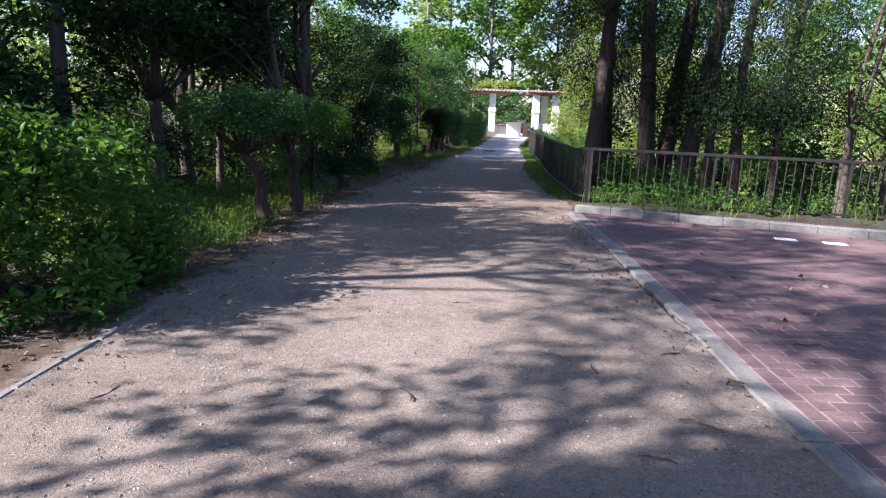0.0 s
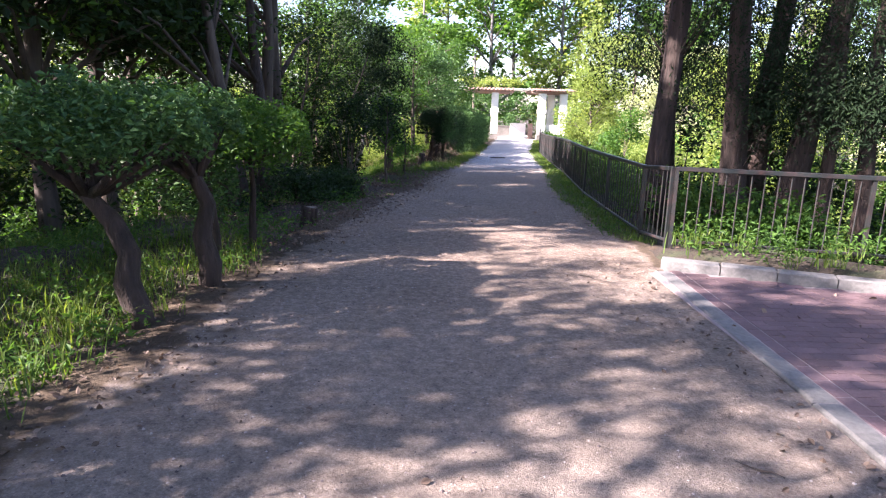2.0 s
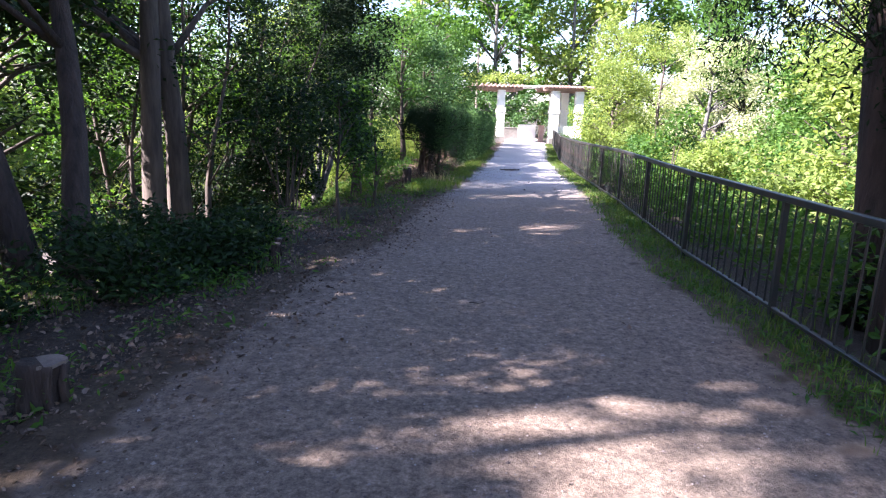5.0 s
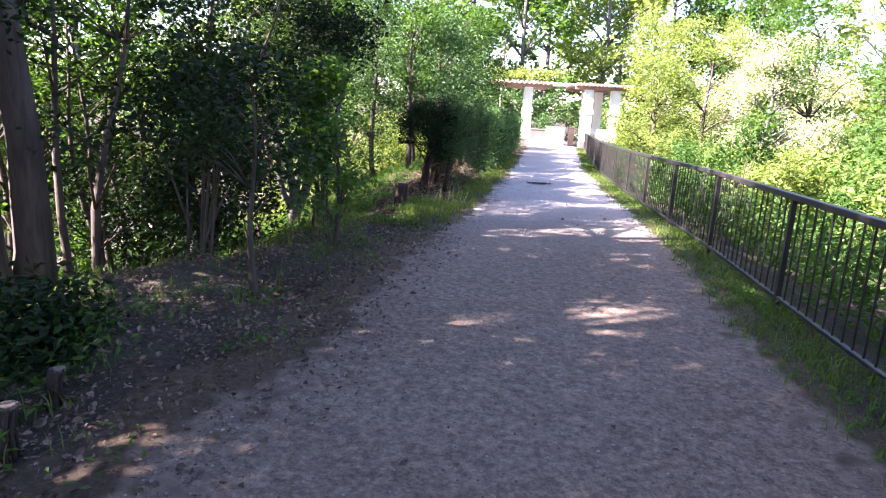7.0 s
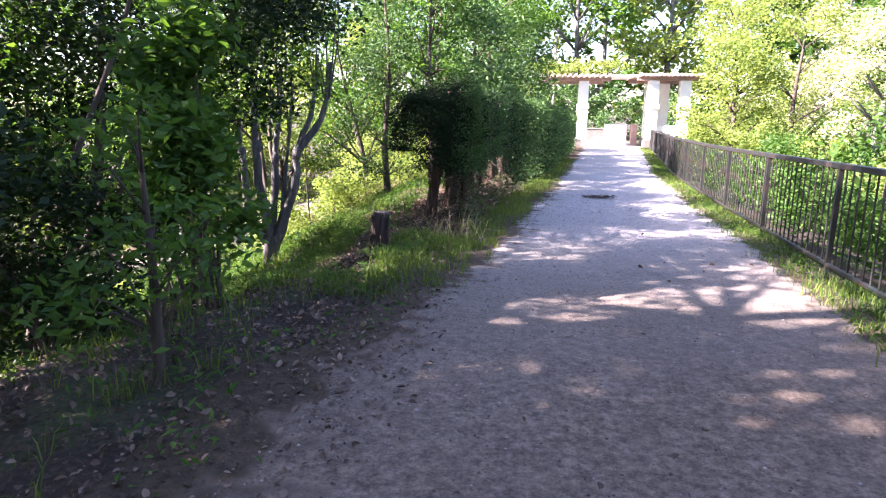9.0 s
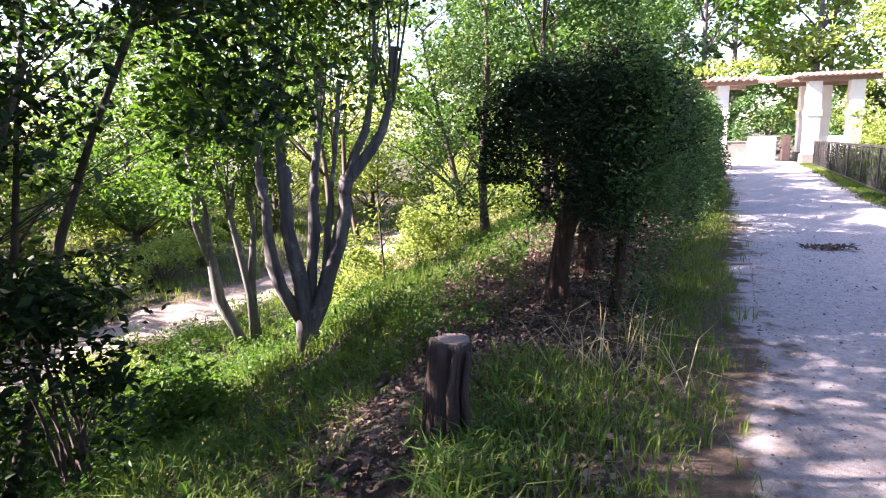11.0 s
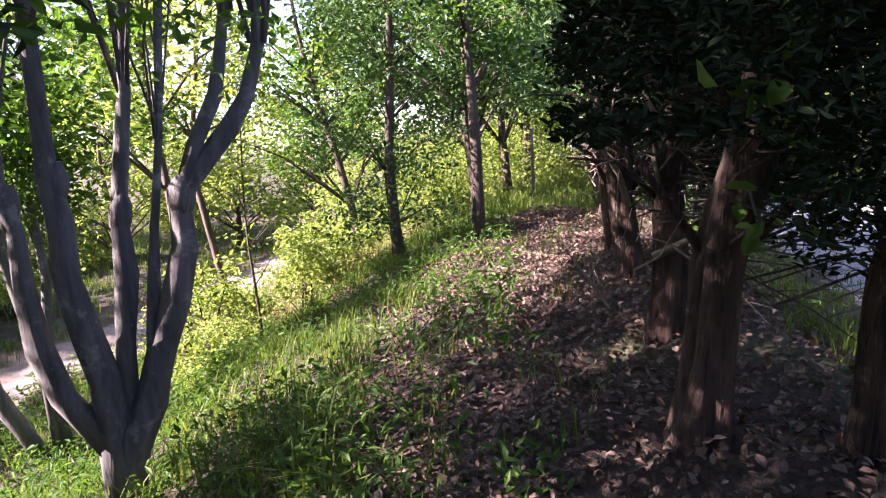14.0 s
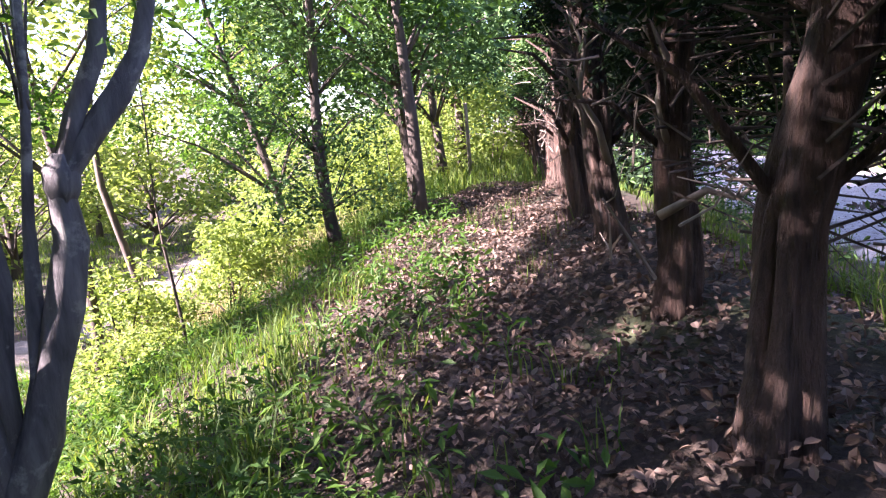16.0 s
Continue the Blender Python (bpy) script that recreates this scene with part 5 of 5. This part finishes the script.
stuff("grass", blade_mesh("grass", p, rng.uniform(0.10, 0.28, len(p)), GRASS, 0.0045, 0.6), "tall sunlit grass tufts round the trunks", "grass")
p = tufted(99999, 12, 0.05, scatter(15000, 1.9, 6.2, 10.2, 43, lambda x, y: (x > along(y, PATH_R) - 0.02) & (x < along(y, FENCE_X) + 0.1)))
stuff("grass", blade_mesh("grass", p, rng.uniform(0.03, 0.13, len(p)), GRASS, 0.004), "grass strip at the foot of the railing", "grass")
p = tufted(99999, 12, 0.06, scatter(60, 2.3, 7.5, 7.6, 10.2, lambda x, y: (y > np.interp(x, [q[0] for q in BED], [q[1] for q in BED]) + 0.12) & (y < fence_line(x) + 0.3)))
p[:, 2] += 0.05
stuff("grass", blade_mesh("grass", p, rng.uniform(0.08, 0.26, len(p)), GRASS, 0.005, 0.6), "weedy grass in the planted bed", "grass")
p = tufted(99999, 9, 0.12, scatter(6000, -20, -4, 10, 45, lambda x, y: (x < along(y, LOW_L)) | (x > along(y, LOW_R))))
stuff("grass", blade_mesh("grass", p, rng.uniform(0.08, 0.3, len(p)), GRASS, 0.008), "sunny grass beside the lower path", "grass")
p = tufted(99999, 8, 0.06, scatter(10, -0.35, 0.25, 20.5, 21.3, lambda x, y: left_of_path(x, y, 0.3) > 0))
stuff("dry_grass", blade_mesh("dry_grass", p, rng.uniform(0.15, 0.45, len(p)), DRY_GRASS, 0.002, 0.9), "dry straw-coloured grass stalks", "grass")
p = tufted(99999, 10, 0.1, scatter(200, -5.5, -2.4, 27.5, 32, lambda x, y: x < 99))
stuff("dry_grass", blade_mesh("dry_grass", p, rng.uniform(0.25, 0.6, len(p)), DRY_GRASS, 0.003, 0.5), "tall pale dry stalks in sun", "grass")


p = tufted(99999, 10, 0.05, scatter(1700, -4.6, -1.6, 22, 33, lambda x, y: (along(y, CREST) - x > 0.5) & (rng.uniform(0, 1, len(x)) < patchy(x, y, 1.1) * 0.9)))
stuff("grass", blade_mesh("grass", p, rng.uniform(0.10, 0.30, len(p)), GRASS, 0.004, 0.5), "tall bright grass on the slope", "grass")
p = tufted(99999, 9, 0.07, scatter(2400, -3.0, 1.2, 28, 44, lambda x, y: left_of_path(x, y, 0.9) > 0))
stuff("grass", blade_mesh("grass", p, rng.uniform(0.10, 0.35, len(p)), GRASS, 0.006, 0.5), "sunny grass along the crest", "grass")


p = tufted(99999, 9, 0.1, scatter(1500, 7.7, 15, -7, 9, lambda x, y: patchy(x, y) > 0.3))
stuff("grass", blade_mesh("grass", p, rng.uniform(0.08, 0.3, len(p)), GRASS, 0.008), "rough grass beside the paving", "grass")
p = tufted(99999, 9, 0.1, scatter(1300, -12, -4.5, -6, 12, lambda x, y: patchy(x, y) > 0.3))
stuff("grass", blade_mesh("grass", p, rng.uniform(0.08, 0.3, len(p)), GRASS, 0.008), "rough shaded grass under the evergreens", "grass")


def weeds(name, roots, height, each, size, mat, label):
    """Upright leafy weeds: leaves round many short stems."""
    c = np.repeat(roots, each, axis=0)
    u = rng.uniform(0.15, 1, len(c))
    c = c + np.stack([rng.normal(0, 0.06, len(c)), rng.normal(0, 0.06, len(c)), u * height * (0.6 + 0.4 * rng.uniform(size=len(c)))], axis=1)
    stuff(name, leaf_mesh(name, c, size, mat, 0.35, 0.9), label, "weeds")


weeds("weeds", scatter(2200, -5, -1.4, 4.2, 15, lambda x, y: (left_of_path(x, y, 0.3) > 0) & (rng.uniform(0, 1, len(x)) < patchy(x + 1, y, 1.7))), 0.24, 12, 0.055, LEAF_MID, "low leafy weeds in the verge")
weeds("weeds", scatter(3200, -5.0, 0.0, 19.5, 29, lambda x, y: (left_of_path(x, y, 0.5) > 0) & (x < -0.9) & (rng.uniform(0, 1, len(x)) < patchy(x + 3, y, 1.9))), 0.24, 12, 0.06, LEAF_MID, "soft green weeds on the bank")
weeds("weeds", scatter(1100, -4, 0.3, 10.5, 19.5, lambda x, y: (left_of_path(x, y, 0.12) > 0) & (rng.uniform(0, 1, len(x)) < patchy(x, y, 2.9) ** 2)), 0.13, 9, 0.05, LEAF_MID, "small scattered weeds in shaded litter")
weeds("weeds", scatter(1500, -7.2, -3.6, 20.5, 28, lambda x, y: (x > along(y, LOW_R) - 0.1) & (rng.uniform(0, 1, len(x)) < patchy(x, y, 1.4) + 0.2)), 0.32, 13, 0.075, LEAF_MID, "ferny green weeds at the bank's foot")
weeds("weeds", scatter(3000, 2.3, 8.5, 10.5, 40, lambda x, y: (x > along(y, FENCE_X) + 0.12) & (x < along(y, FENCE_X) + 2.2)), 0.85, 26, 0.10, LEAF_MID, "rank leafy growth behind the railing")
weeds("weeds", scatter(280, 2.4, 6.5, 8.6, 10.6, lambda x, y: (y > fence_line(x) - 0.75) & (y < fence_line(x) + 0.6)), 0.42, 14, 0.06, LEAF_MID, "bright weeds round the fence foot")
weeds("weeds", scatter(2800, 1.8, 4.5, 10.5, 34, lambda x, y: (x > along(y, PATH_R) + 0.02) & (x < along(y, FENCE_X))), 0.09, 10, 0.055, LEAF_MID, "small weeds beside the railing")


def litter(name, n, x0, x1, y0, y1, keep, size, label):
    q = scatter(n, x0, x1, y0, y1, keep, 0.0)
    q[:, 2] = surface(q[:, 0], q[:, 1]) + rng.uniform(0.004, 0.035, len(q))
    stuff(name, leaf_mesh(name, q, size, LITTER, 0.6, 1.1, 0.0, 0.5, fine=True), label, "leaf litter")


litter("leaf_litter", 46000, -2.2, 0.4, 19.6, 28, lambda x, y: (left_of_path(x, y, 0.45) > 0) & (rng.uniform(0, 1, len(x)) < np.clip(1.25 - np.abs(x + 0.75) * 0.8, 0.05, 1)), 0.029, "curled brown dead leaves under the hedge")
litter("leaf_litter", 32000, -4.5, 0.2, 2.6, 21, lambda x, y: (left_of_path(x, y, -0.35) > 0) & (rng.uniform(0, 1, len(x)) < np.exp(-np.abs(left_of_path(x, y, 0.3)) * np.where(y > 10.5, 0.45, 1.2))), 0.032, "scattered dry leaves along the path's edge")
litter("leaf_litter", 16000, -4.5, 0.2, 10.5, 18.8, lambda x, y: (left_of_path(x, y, -0.1) > 0) & (rng.uniform(0, 1, len(x)) < patchy(x, y, 2.3)), 0.03, "dark matted leaf litter in deep shade")
litter("leaf_litter", 420, 1.6, 6.5, 2, 10, lambda x, y: rng.uniform(0, 1, len(x)) < 0.6, 0.05, "few dry leaves on the paving")
litter("leaf_litter", 30000, -3.2, 0.6, 9.5, 19.0, lambda x, y: rng.uniform(0, 1, len(x)) < np.exp(-np.abs(left_of_path(x, y, 0.25)) * 1.7), 0.015, "fine crumbled leaf fragments along the path's edge")
litter("leaf_litter", 500, -1.5, 4, 3, 30, lambda x, y: (x > along(y, PATH_L)) & (x < along(y, PATH_R)), 0.035, "few dry leaves on the gravel")


litter("needle_litter", 2600, 1.0, 1.72, 2.5, 9.2, lambda x, y: rng.uniform(0, 1, len(x)) < np.clip((x - 1.0) * 0.9, 0, 1) ** 2, 0.03, "brown needles and twigs swept against the kerb")


litter("leaf_litter", 11000, -4.5, -0.9, 19.4, 29, lambda x, y: rng.uniform(0, 1, len(x)) < patchy(x - 2, y, 2.1), 0.036, "dry leaves among grass on the slope")
weeds("weeds", scatter(620, -2.3, -0.25, 18.9, 22.8, lambda x, y: (left_of_path(x, y, 0.1) > 0) & (x < np.where(y > 20.6, -1.25, -0.2)) & (rng.uniform(0, 1, len(x)) < patchy(x, y, 2.0) + 0.15)), 0.15, 9, 0.05, LEAF_MID, "leafy weeds round the rotting stump")
p = scatter(5200, -2.4, -0.3, 18.9, 23.0, lambda x, y: (left_of_path(x, y, 0.15) > 0) & (x < np.where(y > 20.6, -1.2, -0.2)) & (rng.uniform(0, 1, len(x)) < patchy(x + 2, y, 2.6)))
stuff("grass", blade_mesh("grass", p, rng.uniform(0.06, 0.2, len(p)), GRASS, 0.005, 0.7), "soft grass at the edge of the leaf litter", "grass")
p = scatter(6500, -1.7, -0.45, 19.2, 20.9, lambda x, y: (left_of_path(x, y, 0.15) > 0) & (rng.uniform(0, 1, len(x)) < patchy(x + 1, y, 3.1) + 0.1), 0.01)
stuff("grass", blade_mesh("grass", p, rng.uniform(0.04, 0.13, len(p)), GRASS, 0.005, 0.8), "short trodden grass among dead leaves", "grass")
tree(-4.95, 20.9, 4.6, 0.05, 1.7, 1.15, 20, 460, 0.085, LEAF_DARK, BARK_DARK, "slim dark tree with drooping leafy branches", lean=(0.5, 0.3), clump_r=0.42, stems=2, group="slim bank trees")


def marker(x, y, turn):
    s = Solid()
    s.box((-0.12, -0.06, 0), (0.12, 0.06, 0.012), 0.003)
    o = tagged(new("paving_plate", s.mesh("paving_plate", PLASTER)), "small white plate lying on red paving", "plate", "paving plates")
    o.matrix_basis = pose(x, y, 0.0245, 0, 0, turn)


marker(4.15, 7.2, -15)
marker(4.65, 7.05, -15)


def pebbles():
    n = 15000
    y = 1.7 + 24 * rng.uniform(0, 1, n) ** 1.3
    w = rng.uniform(0, 1, n)
    w = np.where(rng.uniform(size=n) < 0.25, w ** 3, w)
    x = along(y, PATH_L) * (1 - w) + (along(y, PATH_R) - 0.03) * w
    s = rng.uniform(0.003, 0.0075, n) + 0.006 * rng.uniform(0, 1, n) ** 8
    o = np.array([[1, 0, 0], [0, 1, 0], [-1, 0, 0], [0, -1, 0], [0, 0, 0.7], [0, 0, -0.5]])
    c = np.stack([x, y, land(x, y) + 0.021 + 0.010 * np.sin(x * 2.1 + y * 0.9) * np.sin(y * 1.3 - x)], axis=1)
    v = c[:, None, :] + o[None] * s[:, None, None] * rng.uniform(0.6, 1.3, (n, 6, 1))
    f = np.array([[0, 1, 4], [1, 2, 4], [2, 3, 4], [3, 0, 4]]).reshape(1, -1)
    stuff("pebbles", raw_mesh("pebbles", v, (np.arange(n) * 6)[:, None] + f, np.full(n * 4, 3), PEBBLE), "small loose stones on the path", "stones")


q = np.stack([1.78 + rng.normal(0, 0.12, 90), 24.5 + rng.normal(0, 0.08, 90), np.full(90, land_z(1.78, 24.5) + 0.04)], axis=1)
stuff("leaf_pile", leaf_mesh("leaf_pile", q, 0.06, BARK_DARK, 0.6, 1.2), "small dark heap of wet leaves on gravel", "leaf litter")
pebbles()


def twig(x, y, length, turn):
    s = Solid()
    pts = [(length * (u - 0.5), 0.12 * length * math.sin(u * 4 + turn), 0.006 + 0.004 * math.sin(u * 9)) for u in (0, 0.25, 0.5, 0.75, 1)]
    s.tube(pts, [0.004, 0.005, 0.005, 0.004, 0.002], 5)
    o = new("twig", s.mesh("twig", BARK_DARK))
    o.matrix_basis = pose(x, y, land_z(x, y) + 0.022, 0, 0, turn)
    tagged(o, "thin bent dead twig lying on the gravel", "twig", "fallen twigs")


for x, y, ln, a in ((1.25, 2.5, 0.2, -25), (1.45, 3.4, 0.22, 40), (0.9, 3.1, 0.12, 80), (0.95, 2.2, 0.15, 160), (-0.1, 2.7, 0.14, 110), (1.75, 3.9, 0.25, -60), (1.68, 2.9, 0.3, -70), (-1.5, 2.6, 0.16, 60), (1.25, 8.4, 0.35, -30),
                    (0.2, 4.2, 0.12, 20), (1.2, 5.5, 0.18, 130), (-0.6, 4.4, 0.12, 75), (2.35, 3.6, 0.2, 20), (2.9, 3.3, 0.22, -50), (0.3, 12.4, 0.12, 15), (1.9, 24.6, 0.4, 10)):
    twig(x, y, ln, a)

paving()
